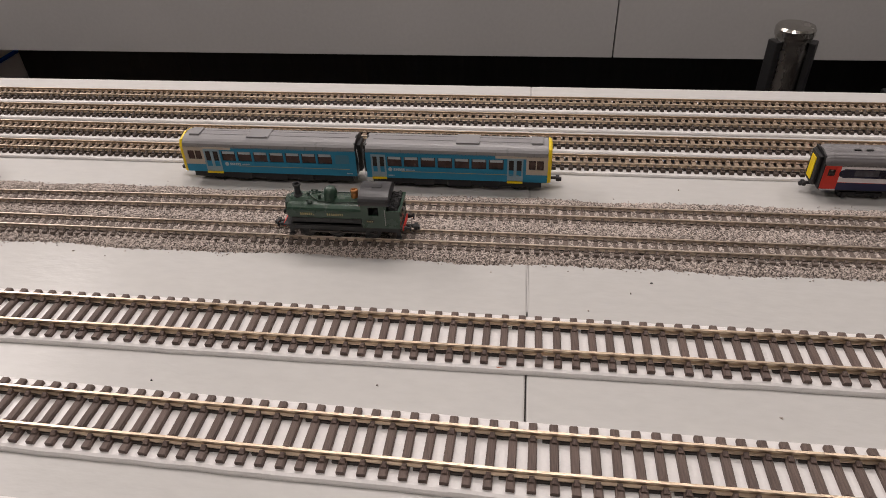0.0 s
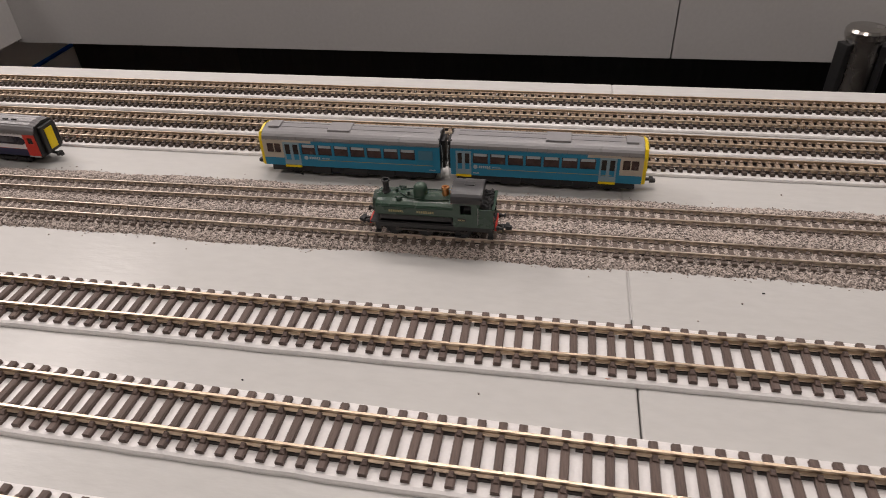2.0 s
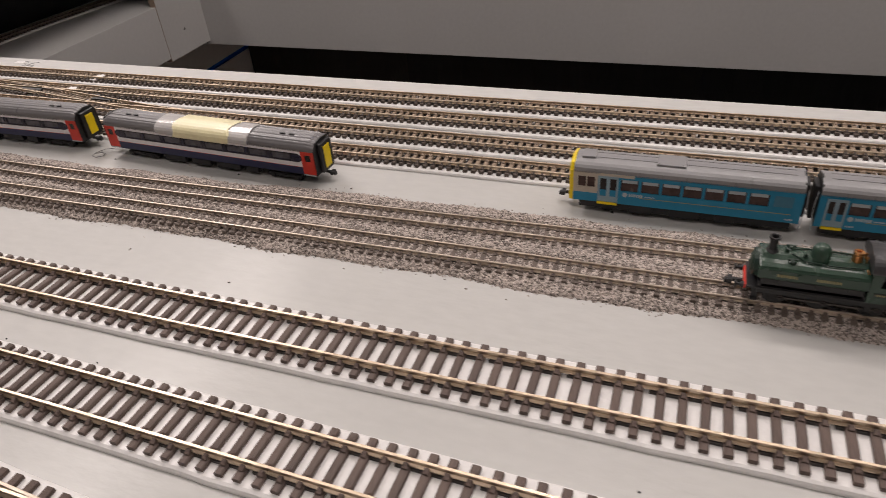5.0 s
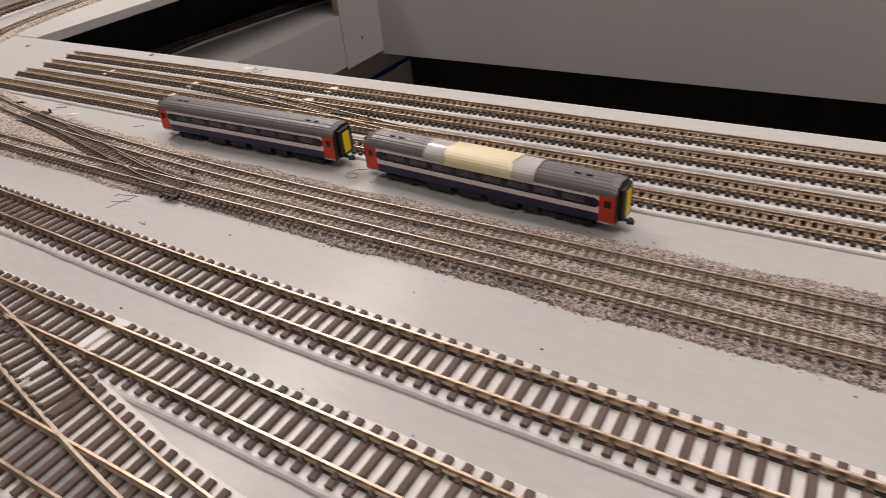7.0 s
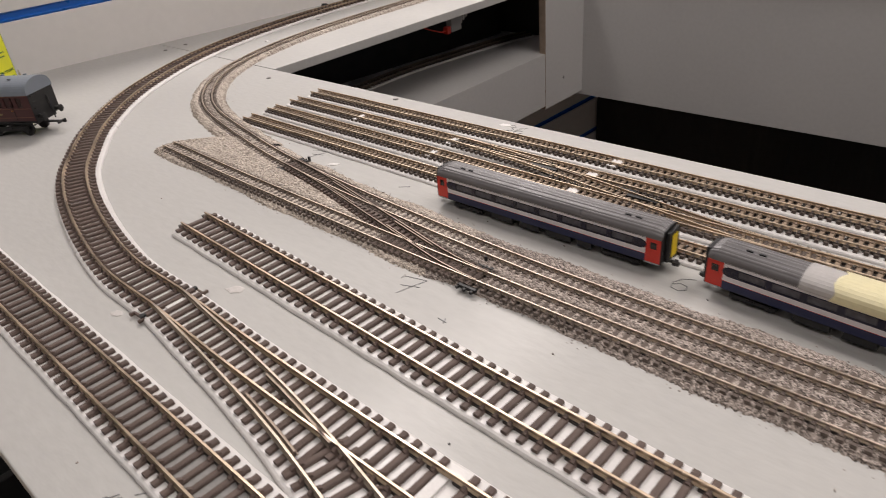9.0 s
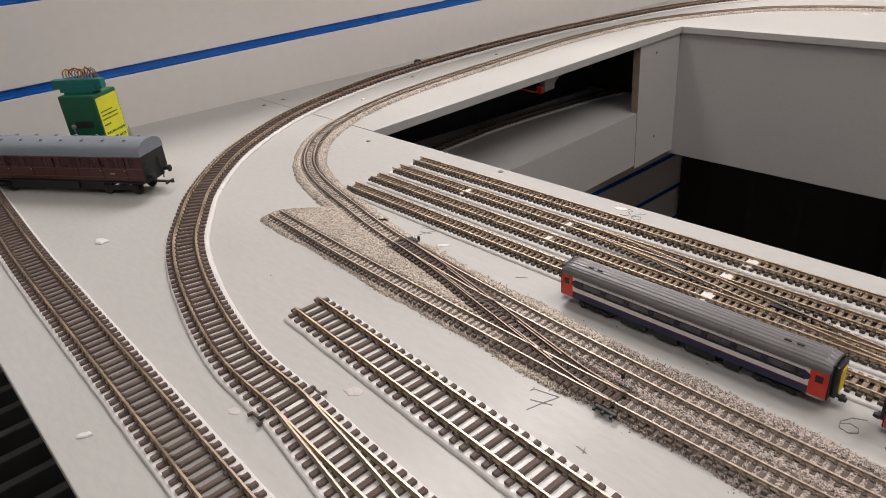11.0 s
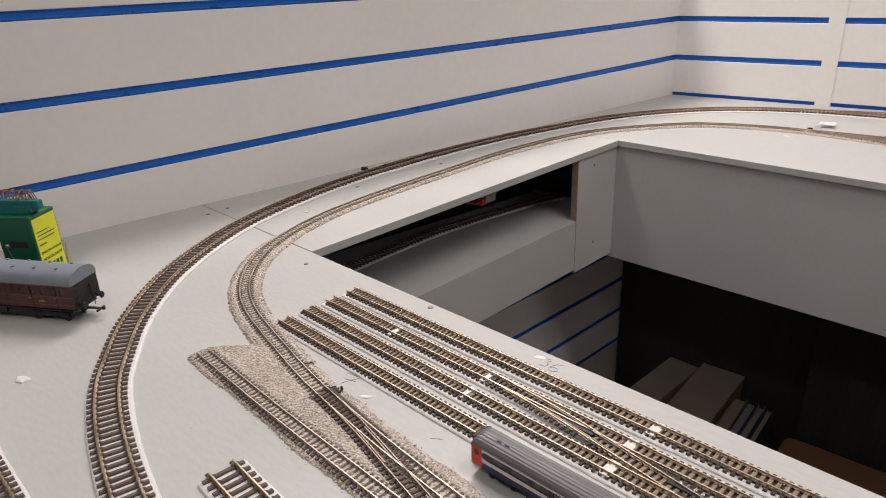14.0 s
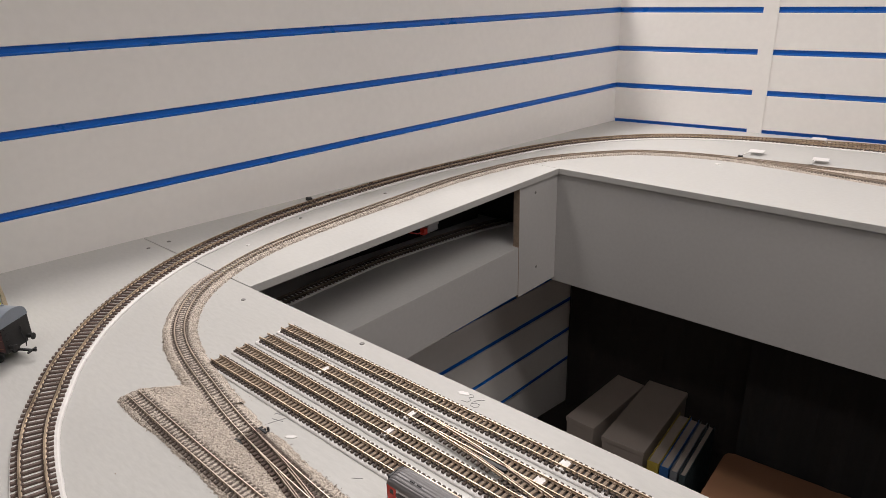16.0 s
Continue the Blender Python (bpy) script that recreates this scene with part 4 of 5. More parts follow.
def coach(label, m, taped=False):
    L, z0, z1 = 0.1530, 0.0068, 0.0214
    t = thing("passenger_coach", label, "model coach", m, group="blue coaches")
    za, zb = 0.0146, 0.0192
    d = 0.0088
    n = 8
    x0, x1 = -L / 2 + 0.0145, L / 2 - 0.0145
    ops = []
    pitch = (x1 - x0) / n
    for k in range(n):
        ops.append((x0 + k * pitch + 0.0016, x0 + (k + 1) * pitch - 0.0016, za + 0.0004, zb - 0.0004))
    for sy in (-1, 1):
        y, th = sy * HW, -sy * 0.0008
        part("lower_panel", side_wall(bmesh.new(), -L / 2 + d, L / 2 - d, z0, 0.0112, [], y, th), NAVY, t, "navy lower side panel")
        part("red_line", side_wall(bmesh.new(), -L / 2 + d, L / 2 - d, 0.0112, 0.0114, [], y * 1.003, th), REDP, t)
        part("stripe_panel", side_wall(bmesh.new(), -L / 2 + d, L / 2 - d, 0.0114, 0.0141, [], y, th), SILVER, t, "pale silver stripe")
        part("cant_panel", side_wall(bmesh.new(), -L / 2 + d, L / 2 - d, 0.0194, z1, [], y, th), SILVER, t)
        part("window_band", side_wall(bmesh.new(), x0 - 0.004, x1 + 0.004, 0.0141, 0.0194, ops, y, th), BAND, t, "dark window band with rounded ends")
        for e in (-1, 1):
            bm = bmesh.new()
            c = e * (L / 2 - d)
            a = e * (x1 + 0.004)
            box(bm, min(a, c), max(a, c), min(y, y + th), max(y, y + th), 0.0141, 0.0194)
            part("end_pillar", bm, SILVER, t)
            bm = bmesh.new()
            lathe(bm, [(0.0022, 0), (0.0022, 0.0003)], Matrix.Translation((a, y + (0.0001 if sy > 0 else 0.0002), 0.01675)) @ Matrix.Rotation(math.pi / 2, 4, "X"), 18)
            part("band_end", bm, BAND, t)
            dr = part("door", side_wall(bmesh.new(), min(e * (L / 2 - d), e * (L / 2 - 0.0006)), max(e * (L / 2 - d), e * (L / 2 - 0.0006)), z0 + 0.0004, z1 - 0.0004,
                                        [(e * (L / 2 - 0.0046) - 0.0018, e * (L / 2 - 0.0046) + 0.0018, 0.0150, 0.0190)], y * 1.004, th), REDP, t, "bright red end door")
            part("door_window", one_box(e * (L / 2 - 0.0046) - 0.0018, e * (L / 2 - 0.0046) + 0.0018, sy * (HW - 0.0004) - 0.0002, sy * (HW - 0.0004) + 0.0002, 0.0150, 0.0190), GLASS, dr)
            part("door_sill", one_box(min(e * (L / 2 - d), e * (L / 2 - 0.001)), max(e * (L / 2 - d), e * (L / 2 - 0.001)), sy * HW - 0.0005, sy * HW + 0.0005, z0 - 0.0002, z0 + 0.0003), PALE, dr)
        for o in ops:
            part("window", one_box(o[0], o[1], sy * (HW - 0.0005) - 0.0001, sy * (HW - 0.0005) + 0.0001, o[2], o[3]), TINT, t)
    part("roof", roof_bm(-L / 2 + 0.0004, L / 2 - 0.0004, HW, z1, 0.0268, n=12, ribs=7, dome=0.004), ROOFD, t, "dark grey ribbed roof")
    for x in (-L / 2 + 0.017, L / 2 - 0.017, -L / 2 + 0.023, L / 2 - 0.023):
        part("roof_vent", one_box(x - 0.0016, x + 0.0016, -0.0026, -0.0016, 0.0262, 0.0274), BLACK, t)
    for e in (-1, 1):
        ring = [(-HW + 0.0002, z0), (HW - 0.0002, z0), (HW - 0.0002, z1), (HW * 0.7, 0.0254), (0, 0.0264), (-HW * 0.7, 0.0254), (-HW + 0.0002, z1)]
        xx = sorted((e * (L / 2 - 0.0008), e * L / 2))
        part("end_wall", loft(bmesh.new(), [[Vector((x, y, z)) for y, z in ring] for x in xx]), BLACK, t)
        gw = part("gangway", one_box(min(e * L / 2, e * (L / 2 + 0.0024)), max(e * L / 2, e * (L / 2 + 0.0024)), -0.0056, 0.0056, 0.0070, 0.0244, bevel=0.0008), BLACK, t, "black corridor connector")
        part("gangway_door", one_box(e * (L / 2 + 0.0025) - 0.0003, e * (L / 2 + 0.0025) + 0.0003, -0.0030, 0.0030, 0.0092, 0.0222, bevel=0.0002), YELL, gw, "yellow corridor door")
        bogie(t, e * (L / 2 - 0.0235), 0.0068, 0.0082, 0.0031)
        coupling(t, e * (L / 2 - 0.001), e, 0.0052)
    part("underframe", one_box(-L / 2 + 0.002, L / 2 - 0.002, -HW + 0.0022, HW - 0.0022, 0.0050, 0.0068), BLACK, t)
    for xa, w in ((-0.026, 0.016), (-0.006, 0.014), (0.014, 0.017), (0.031, 0.009)):
        part("equipment_box", one_box(xa - w / 2, xa + w / 2, -HW + 0.0008, HW - 0.0008, 0.0024, 0.0062, bevel=0.0005), BLACK, t)
    if taped:
        for a, b, mt, lift, low, nm, lb in ((-0.034, 0.033, CLEAR, 0.0008, 0.0215, "clear_tape", "shiny clear sticky tape"), (-0.0200, 0.0195, TAPE, 0.0013, 0.0203, "masking_tape", "cream paper masking tape")):
            bm = bmesh.new()
            ring = []
            zc = 0.0212
            pts = [(-HW - lift, low)] + [((HW + lift) * math.cos(math.pi * (1 - f / 14)), zc + (0.0268 + lift - zc) * math.sin(math.pi * (1 - f / 14)) ** 0.75) for f in range(15)] + [(HW + lift, low)]
            inner = [(y * 0.97, z - 0.0004) for y, z in pts[::-1]]
            loft(bm, [[Vector((x + 0.0012 * math.sin(j * 0.9) * (1 if mt is TAPE else 0), y, z)) for j, (y, z) in enumerate(pts + inner)] for x in (a, (a + b) / 2, b)])
            part(nm, bm, mt, t, lb)
    return t


coach("navy and silver coach patched with cream masking tape", at(-0.4165, 0.1455, -3.2), taped=True)
coach("navy and silver coach with red end doors", at(-0.5935, 0.1505, 0.6))
coach("navy and silver coach with a yellow corridor door", at(0.2300, 0.1480, -0.4))


# ---------------------------------------------------------------- the tank locomotive
def locomotive(m):
    t = thing("tank_locomotive", "dark green pannier tank steam locomotive with copper fittings", "model locomotive", m)
    F, R = -0.0315, 0.0315
    part("footplate", one_box(F, R, -0.0086, 0.0086, 0.0074, 0.0082, bevel=0.0002), BLACK, t)
    # boiler and side tanks in one moulding
    ring = [(-0.0084, 0.0124), (-0.0087, 0.0130), (-0.0087, 0.0163), (-0.0080, 0.0174), (-0.0062, 0.0182), (-0.0042, 0.0186), (-0.0022, 0.0196), (0, 0.0199)]
    ring = ring + [(-y, z) for y, z in ring[-2::-1]]
    bm = loft(bmesh.new(), [[Vector((x, y * k, 0.0124 + (z - 0.0124) * q)) for y, z in ring] for x, k, q in ((-0.0283, 0.97, 0.96), (-0.0278, 1, 1), (0.0110, 1, 1))])
    part("pannier_tank", bm, GREEN, t)
    for x in (-0.0205, -0.0085, 0.0035):
        bmr = loft(bmesh.new(), [[Vector((q, y * 1.012, z + 0.00012)) for y, z in ring] for q in (x - 0.00022, x + 0.00022)])
        part("tank_band", bmr, GREEN, t)
    bm = bmesh.new()
    lathe(bm, [(0.0001, 0.0), (0.0048, 0.0), (0.0052, 0.0008), (0.0052, 0.0030), (0.0001, 0.0030)], Matrix.Translation((-0.0272, 0, 0.0142)) @ Matrix.Rotation(-math.pi / 2, 4, "Y"), 22)
    sb = part("smokebox", bm, GREEND, t)
    bm = bmesh.new()
    lathe(bm, [(0.0001, 0), (0.0040, 0), (0.0034, 0.0007), (0.0008, 0.0011), (0.0001, 0.0016)], Matrix.Translation((-0.0302, 0, 0.0142)) @ Matrix.Rotation(-math.pi / 2, 4, "Y"), 22)
    part("smokebox_door", bm, GREEND, sb)
    for sy in (-1, 1):
        part("splasher", one_box(-0.0268, 0.0105, sy * 0.0058 - 0.0022, sy * 0.0058 + 0.0022, 0.0080, 0.0123, bevel=0.0006), BLACK, t)
        for x in (-0.0195, -0.0065, 0.0050):
            part("tank_bracket", one_box(x - 0.0005, x + 0.0005, sy * 0.0078 - 0.0006, sy * 0.0078 + 0.0006, 0.0100, 0.0126), BLACK, t)
        part("cab_window_frame", tube(bmesh.new(), [(0.0098, sy * 0.0040, 0.0186), (0.0100, sy * 0.0066, 0.0186)], 0.0003), BRASS, t)
    bm = bmesh.new()
    lathe(bm, [(0.0029, 0.0188), (0.0024, 0.0198), (0.0017, 0.0206), (0.0015, 0.0222), (0.0016, 0.0246), (0.0021, 0.0249), (0.0021, 0.0256), (0.0014, 0.0256), (0.0011, 0.0235)], Matrix.Translation((-0.0240, 0, 0)), 20)
    part("chimney", bm, BLACK, t, "black chimney with a flared lip")
    bm = bmesh.new()
    lathe(bm, [(0.0046, 0.0188), (0.0038, 0.0195), (0.0036, 0.0204), (0.0036, 0.0216), (0.0033, 0.0229), (0.0026, 0.0239), (0.0014, 0.0245), (0.0001, 0.0247)], Matrix.Translation((-0.0065, 0, 0)), 24)
    part("steam_dome", bm, GREEN, t, smooth=True)
    bm = bmesh.new()
    lathe(bm, [(0.0024, 0.0190), (0.0020, 0.0197), (0.0018, 0.0212), (0.0017, 0.0222), (0.0021, 0.0226), (0.0019, 0.0234), (0.0008, 0.0234), (0.0008, 0.0226)], Matrix.Translation((0.0062, 0, 0)), 20)
    sv = part("safety_valve", bm, BRASS, t, "copper safety valve bonnet")
    for dy in (-0.0007, 0.0007):
        part("whistle", lathe(bmesh.new(), [(0.0004, 0.0198), (0.0004, 0.0218), (0.0006, 0.0219), (0.0003, 0.0224)], Matrix.Translation((0.0092, dy * 2, 0)), 8), BRASS, sv)
    for x, y in ((-0.0165, -0.0050), (-0.0165, 0.0050)):
        bm = bmesh.new()
        lathe(bm, [(0.0014, 0.0182), (0.0014, 0.0192), (0.0010, 0.0196), (0.0003, 0.0198)], Matrix.Translation((x, y, 0)), 12)
        box(bm, x - 0.0020, x + 0.0018, y - 0.0004, y + 0.0004, 0.0192, 0.0199, bevel=0.0001)
        part("tank_filler", bm, GREEND, t)
    for x, y in ((-0.0185, 0.0), (-0.0120, -0.0020)):
        part("clack_valve", one_box(x - 0.0007, x + 0.0007, y - 0.0007, y + 0.0007, 0.0190, 0.0212, bevel=0.0002), GREEND, t)
    for sy in (-1, 1):
        part("top_feed_pipe", tube(bmesh.new(), [(-0.017, sy * 0.0012, 0.0200), (-0.012, sy * 0.0044, 0.0192), (-0.002, sy * 0.0050, 0.0189), (0.0085, sy * 0.0044, 0.0191)], 0.0003), GREEND, t)
        part("handrail", tube(bmesh.new(), [(-0.027, sy * 0.0089, 0.0168), (0.0075, sy * 0.0089, 0.0168)], 0.00018), GREEN, t)
        part("lifting_ring", lathe(bmesh.new(), [(0.0003, 0), (0.0008, 0), (0.0008, 0.0004), (0.0003, 0.0004)], Matrix.Translation((-0.0135, sy * 0.0088, 0.0152)) @ Matrix.Rotation(math.pi / 2, 4, "X"), 10), GREEN, t)
    for x0, n in ((-0.0213, 7), (-0.0072, 8)):
        bars(t, "lettering", GOLD, x0, 0.0140, n, 0.00112, 0.0011, -0.0088)
        bars(t, "lettering", GOLD, x0, 0.0140, n, 0.00112, 0.0011, 0.0088)
    # lower boiler and firebox
    part("lower_boiler", lathe(bmesh.new(), [(0.0001, -0.027), (0.0048, -0.027), (0.0048, 0.009), (0.0001, 0.009)], Matrix.Translation((0, 0, 0.0132)) @ Matrix.Rotation(math.pi / 2, 4, "Y"), 18), BLACK, t)
    # cab with real openings
    c0, c1, ht = 0.0110, 0.0242, 0.0210
    for sy in (-1, 1):
        part("cab_side", side_wall(bmesh.new(), c0, c1, 0.0082, ht, [(c0 + 0.0036, c1 - 0.0042, 0.0148, 0.0192)], sy * 0.0090, -sy * 0.0006), GREEN, t)
        part("number_plate", one_box(c0 + 0.0022, c0 + 0.0064, sy * 0.0091 - 0.0001, sy * 0.0091 + 0.0001, 0.0112, 0.0126), BLACK, t)
        bars(t, "plate_marking", GOLD, c0 + 0.0026, 0.0115, 4, 0.0009, 0.0007, sy * 0.0092)
        part("cab_handrail", tube(bmesh.new(), [(c1 - 0.0008, sy * 0.0094, 0.010), (c1 - 0.0008, sy * 0.0094, 0.0185)], 0.0002), STEEL, t)
    for x in (c0 + 0.0003, c1 - 0.0003):
        bm = bmesh.new()
        box(bm, x - 0.0003, x + 0.0003, -0.0088, 0.0088, 0.0082, 0.0178)
        box(bm, x - 0.0003, x + 0.0003, -0.0088, -0.0062, 0.0178, ht + 0.001)
        box(bm, x - 0.0003, x + 0.0003, 0.0062, 0.0088, 0.0178, ht + 0.001)
        box(bm, x - 0.0003, x + 0.0003, -0.0016, 0.0016, 0.0178, ht + 0.0022)
        box(bm, x - 0.0003, x + 0.0003, -0.0088, 0.0088, ht, ht + 0.0018)
        part("spectacle_plate", bm, GREEN, t)
    part("backhead", one_box(c0 + 0.0008, c0 + 0.0034, -0.0050, 0.0050, 0.0082, 0.0166, bevel=0.0006), BLACK, t)
    part("cab_roof", roof_bm(c0 - 0.0010, c1 + 0.0012, 0.0097, ht, 0.0256, n=14), CABROOF, t, "dark grey curved cab roof")
    part("roof_hatch", one_box(0.0160, 0.0210, -0.0016, 0.0016, 0.0250, 0.0259, bevel=0.0002), CABROOF, t)
    # bunker
    bk = bmesh.new()
    for sy in (-1, 1):
        box(bk, c1, R - 0.0006, sy * 0.0088 - 0.0004, sy * 0.0088 + 0.0004, 0.0082, 0.0174)
    box(bk, R - 0.0012, R - 0.0006, -0.0088, 0.0088, 0.0082, 0.0174)
    box(bk, R - 0.0014, R, -0.0094, 0.0094, 0.0172, 0.0179, bevel=0.0001)
    for sy in (-1, 1):
        box(bk, c1, R - 0.0002, sy * 0.0092 - 0.0004, sy * 0.0092 + 0.0003, 0.0172, 0.0179, bevel=0.0001)
    part("bunker", bk, GREEN, t)
    for y in (-0.005, 0.0, 0.005):
        part("lamp_iron", one_box(R - 0.0007, R - 0.0001, y - 0.0004, y + 0.0004, 0.0128, 0.0144), BLACK, t)
    coal = bmesh.new()
    rr = random.Random(4)
    for i in range(130):
        x, y = rr.uniform(c1 + 0.0008, R - 0.0020), rr.uniform(-0.0078, 0.0078)
        s = rr.uniform(0.0006, 0.0011)
        mm = Matrix.Translation((x, y, 0.0172 + rr.uniform(0, 0.0010))) @ Euler((rr.uniform(0, 3), rr.uniform(0, 3), rr.uniform(0, 3))).to_matrix().to_4x4()
        box(coal, -s, s, -s * 0.8, s * 0.8, -s * 0.7, s * 0.7, m=mm)
    box(coal, c1 + 0.0004, R - 0.0014, -0.0082, 0.0082, 0.0100, 0.0170)
    tagged(part("coal", coal, COAL, t, "heap of black coal"), kind="stuff")
    # running gear
    part("valance", one_box(-0.0275, 0.0300, -0.0080, 0.0080, 0.0056, 0.0100, bevel=0.0003), BLACK, t)
    part("ash_pan", one_box(-0.0170, 0.0200, -0.0040, 0.0040, 0.0016, 0.0056, bevel=0.0004), BLACK, t)
    for x in (-0.0200, -0.0040, 0.0150):
        part("driving_wheel", wheelset_bm(x, 0.0050, 0.0046), BLACK, t)
        for sy in (-1, 1):
            bm = bmesh.new()
            lathe(bm, [(0.0004, 0), (0.0010, 0), (0.0010, 0.0006), (0.0004, 0.0006)], Matrix.Translation((x + 0.0018, sy * 0.0060, 0.0036)) @ Matrix.Rotation(math.pi / 2, 4, "X"), 10)
            part("crank_pin", bm, RODS, t)
    for sy in (-1, 1):
        part("coupling_rod", one_box(-0.0192, 0.0178, sy * 0.0064 - 0.0002, sy * 0.0064 + 0.0002, 0.0032, 0.0040, bevel=0.0001), RODS, t)
        part("frame_plate", one_box(-0.0290, 0.0290, sy * 0.0036 - 0.0004, sy * 0.0036 + 0.0004, 0.0030, 0.0076), BLACK, t)
        for x in (-0.0280, 0.0130, 0.0295):
            st = bmesh.new()
            box(st, x - 0.0014, x + 0.0014, sy * 0.0078 - 0.0010, sy * 0.0078 + 0.0010, 0.0024, 0.0029)
            box(st, x - 0.0012, x + 0.0012, sy * 0.0072 - 0.0002, sy * 0.0072 + 0.0002, 0.0026, 0.0076)
            part("step", st, BLACK, t)
        for x in (-0.0235, -0.0005, 0.0185):
            part("brake_hanger", one_box(x - 0.0006, x + 0.0006, sy * 0.0056 - 0.0003, sy * 0.0056 + 0.0003, 0.0016, 0.0074), BLACK, t)
    for e, x in ((-1, F), (1, R)):
        bb = part("buffer_beam", one_box(min(x, x + e * 0.0009), max(x, x + e * 0.0009), -0.0066, 0.0066, 0.0058, 0.0076, bevel=0.0001), REDP, t, "red buffer beam")
        for y in (-0.0058, 0.0058):
            bm = bmesh.new()
            lathe(bm, [(0.0012, 0), (0.0010, 0.0014), (0.0006, 0.0016), (0.0006, 0.0028), (0.0015, 0.0029), (0.0013, 0.0035), (0.0001, 0.0036)], Matrix.Translation((x + e * 0.0008, y, 0.0068)) @ Matrix.Rotation(e * math.pi / 2, 4, "Y"), 14)
            part("buffer", bm, BLACK, bb)
        coupling(t, x + e * 0.0008, e, 0.0048)
    return t


RAIL_TOP = NB + NG.thick + NG.rail_h
locomotive(at(-0.0920, 0.0835, 0, RAIL_TOP) @ Matrix.Diagonal((0.95, 0.96, 1.08, 1)))


# ---------------------------------------------------------------- the larger maroon coach
MAROON = paint("maroon_paint", (0.055, 0.010, 0.011), 0.4)
MAROOND = paint("dark_maroon_glazing", (0.030, 0.008, 0.008), 0.3)
LEAD = paint("blue_grey_roof_paint", (0.22, 0.25, 0.29), 0.45)


def maroon_coach(m):
    t = thing("maroon_coach", "larger maroon panelled coach with a blue-grey vented roof", "model coach", m)
    L, hw, z0, z1, zr = 0.215, 0.0170, 0.0150, 0.0370, 0.0480
    ops, x, k = [], 0.008, 0
    while x < L - 0.012:
        w = (0.0055, 0.0085, 0.0055)[k % 3]
        ops.append((x, x + w, 0.0265, 0.0345))
        x += w + (0.0035 if k % 3 != 2 else 0.0060)
        k += 1
    for sy in (-1, 1):
        part("side_panel", side_wall(bmesh.new(), 0, L, z0, z1, ops, sy * hw, -sy * 0.0010), MAROON, t)
        for o in ops:
            part("window", one_box(o[0], o[1], sy * (hw - 0.0005) - 0.0001, sy * (hw - 0.0005) + 0.0001, o[2], o[3]), MAROOND, t)
        for z in (0.0252, 0.0356, 0.0178):
            part("lining", one_box(0.001, L - 0.001, sy * hw - 0.0002, sy * hw + 0.0002, z, z + 0.0004), paint("faded_gold_line", (0.16, 0.06, 0.03)), t)
        for i, x in enumerate((0.0185, 0.045, 0.072, 0.0985, 0.125, 0.152, 0.179, 0.205)):
            d = part("door_edge", one_box(x - 0.0002, x + 0.0002, sy * hw - 0.0003, sy * hw + 0.0003, z0 + 0.0006, z1 - 0.001), MAROOND, t)
            part("door_handle", one_box(x + 0.0008, x + 0.0024, sy * (hw + 0.0004) - 0.0003, sy * (hw + 0.0004) + 0.0003, 0.0236, 0.0244), BRASS, d)
        bars(t, "lettering", GOLD, 0.032, 0.0205, 5, 0.0012, 0.0013, sy * hw, gap=0.3)
        part("footboard", one_box(0.004, L - 0.004, sy * (hw - 0.0005) - 0.0012, sy * (hw - 0.0005) + 0.0012, 0.0128, 0.0135), BLACK, t)
    part("roof", roof_bm(-0.0006, L, hw + 0.0004, z1, zr, n=18), LEAD, t, smooth=False)
    for i in range(9):
        for y in (-0.0068, 0.0068):
            vt = bmesh.new()
            x = 0.014 + i * 0.0235 + (0.006 if y > 0 else 0)
            lathe(vt, [(0.0011, 0), (0.0011, 0.0014), (0.0016, 0.0016), (0.0015, 0.0026), (0.0001, 0.0028)], Matrix.Translation((x, y, zr - 0.0022)), 10)
            part("roof_vent", vt, LEAD, t)
    ring = [(-hw + 0.0003, z0), (hw - 0.0003, z0), (hw - 0.0003, z1)] + [((hw - 0.0003) * math.cos(a * math.pi / 12), z1 + (zr - z1 - 0.0006) * math.sin(a * math.pi / 12) ** 0.75) for a in range(1, 12)] + [(-hw + 0.0003, z1)]
    for x in (-0.0004, L):
        part("end_wall", loft(bmesh.new(), [[Vector((q, y, z)) for y, z in ring] for q in (x, x + 0.0012)]), BLACK, t, "black coach end")
    for y in (-0.0115, 0.0115):
        bm = bmesh.new()
        lathe(bm, [(0.0020, 0), (0.0017, 0.0030), (0.0010, 0.0032), (0.0010, 0.0052), (0.0032, 0.0053), (0.0030, 0.0060), (0.0001, 0.0063)], Matrix.Translation((-0.0004, y, 0.0170)) @ Matrix.Rotation(-math.pi / 2, 4, "Y"), 16)
        part("buffer", bm, BLACK, t)
    for k in range(4):
        part("end_step", one_box(-0.0018, -0.0002, 0.0100, 0.0140, 0.0190 + k * 0.0052, 0.0195 + k * 0.0052), BLACK, t)
    part("vacuum_pipe", tube(bmesh.new(), [(-0.0010, -0.005, 0.030), (-0.0018, -0.005, 0.022), (-0.0036, -0.0046, 0.017), (-0.0030, -0.004, 0.011)], 0.0006), BLACK, t)
    part("underframe", one_box(0.002, L - 0.002, -0.0130, 0.0130, 0.0115, 0.0150), BLACK, t)
    part("truss", one_box(0.052, L - 0.052, -0.0128, 0.0128, 0.0040, 0.0113, bevel=0.0006), BLACK, t)
    part("battery_box", one_box(0.080, 0.108, -0.0150, 0.0150, 0.0060, 0.0120, bevel=0.0006), BLACK, t)
    for x in (0.034, L - 0.034):
        bogie(t, x, 0.0122, 0.0165, 0.0062)
    bm = bmesh.new()
    box(bm, -0.0110, 0.0060, -0.0014, 0.0014, 0.0085, 0.0097)
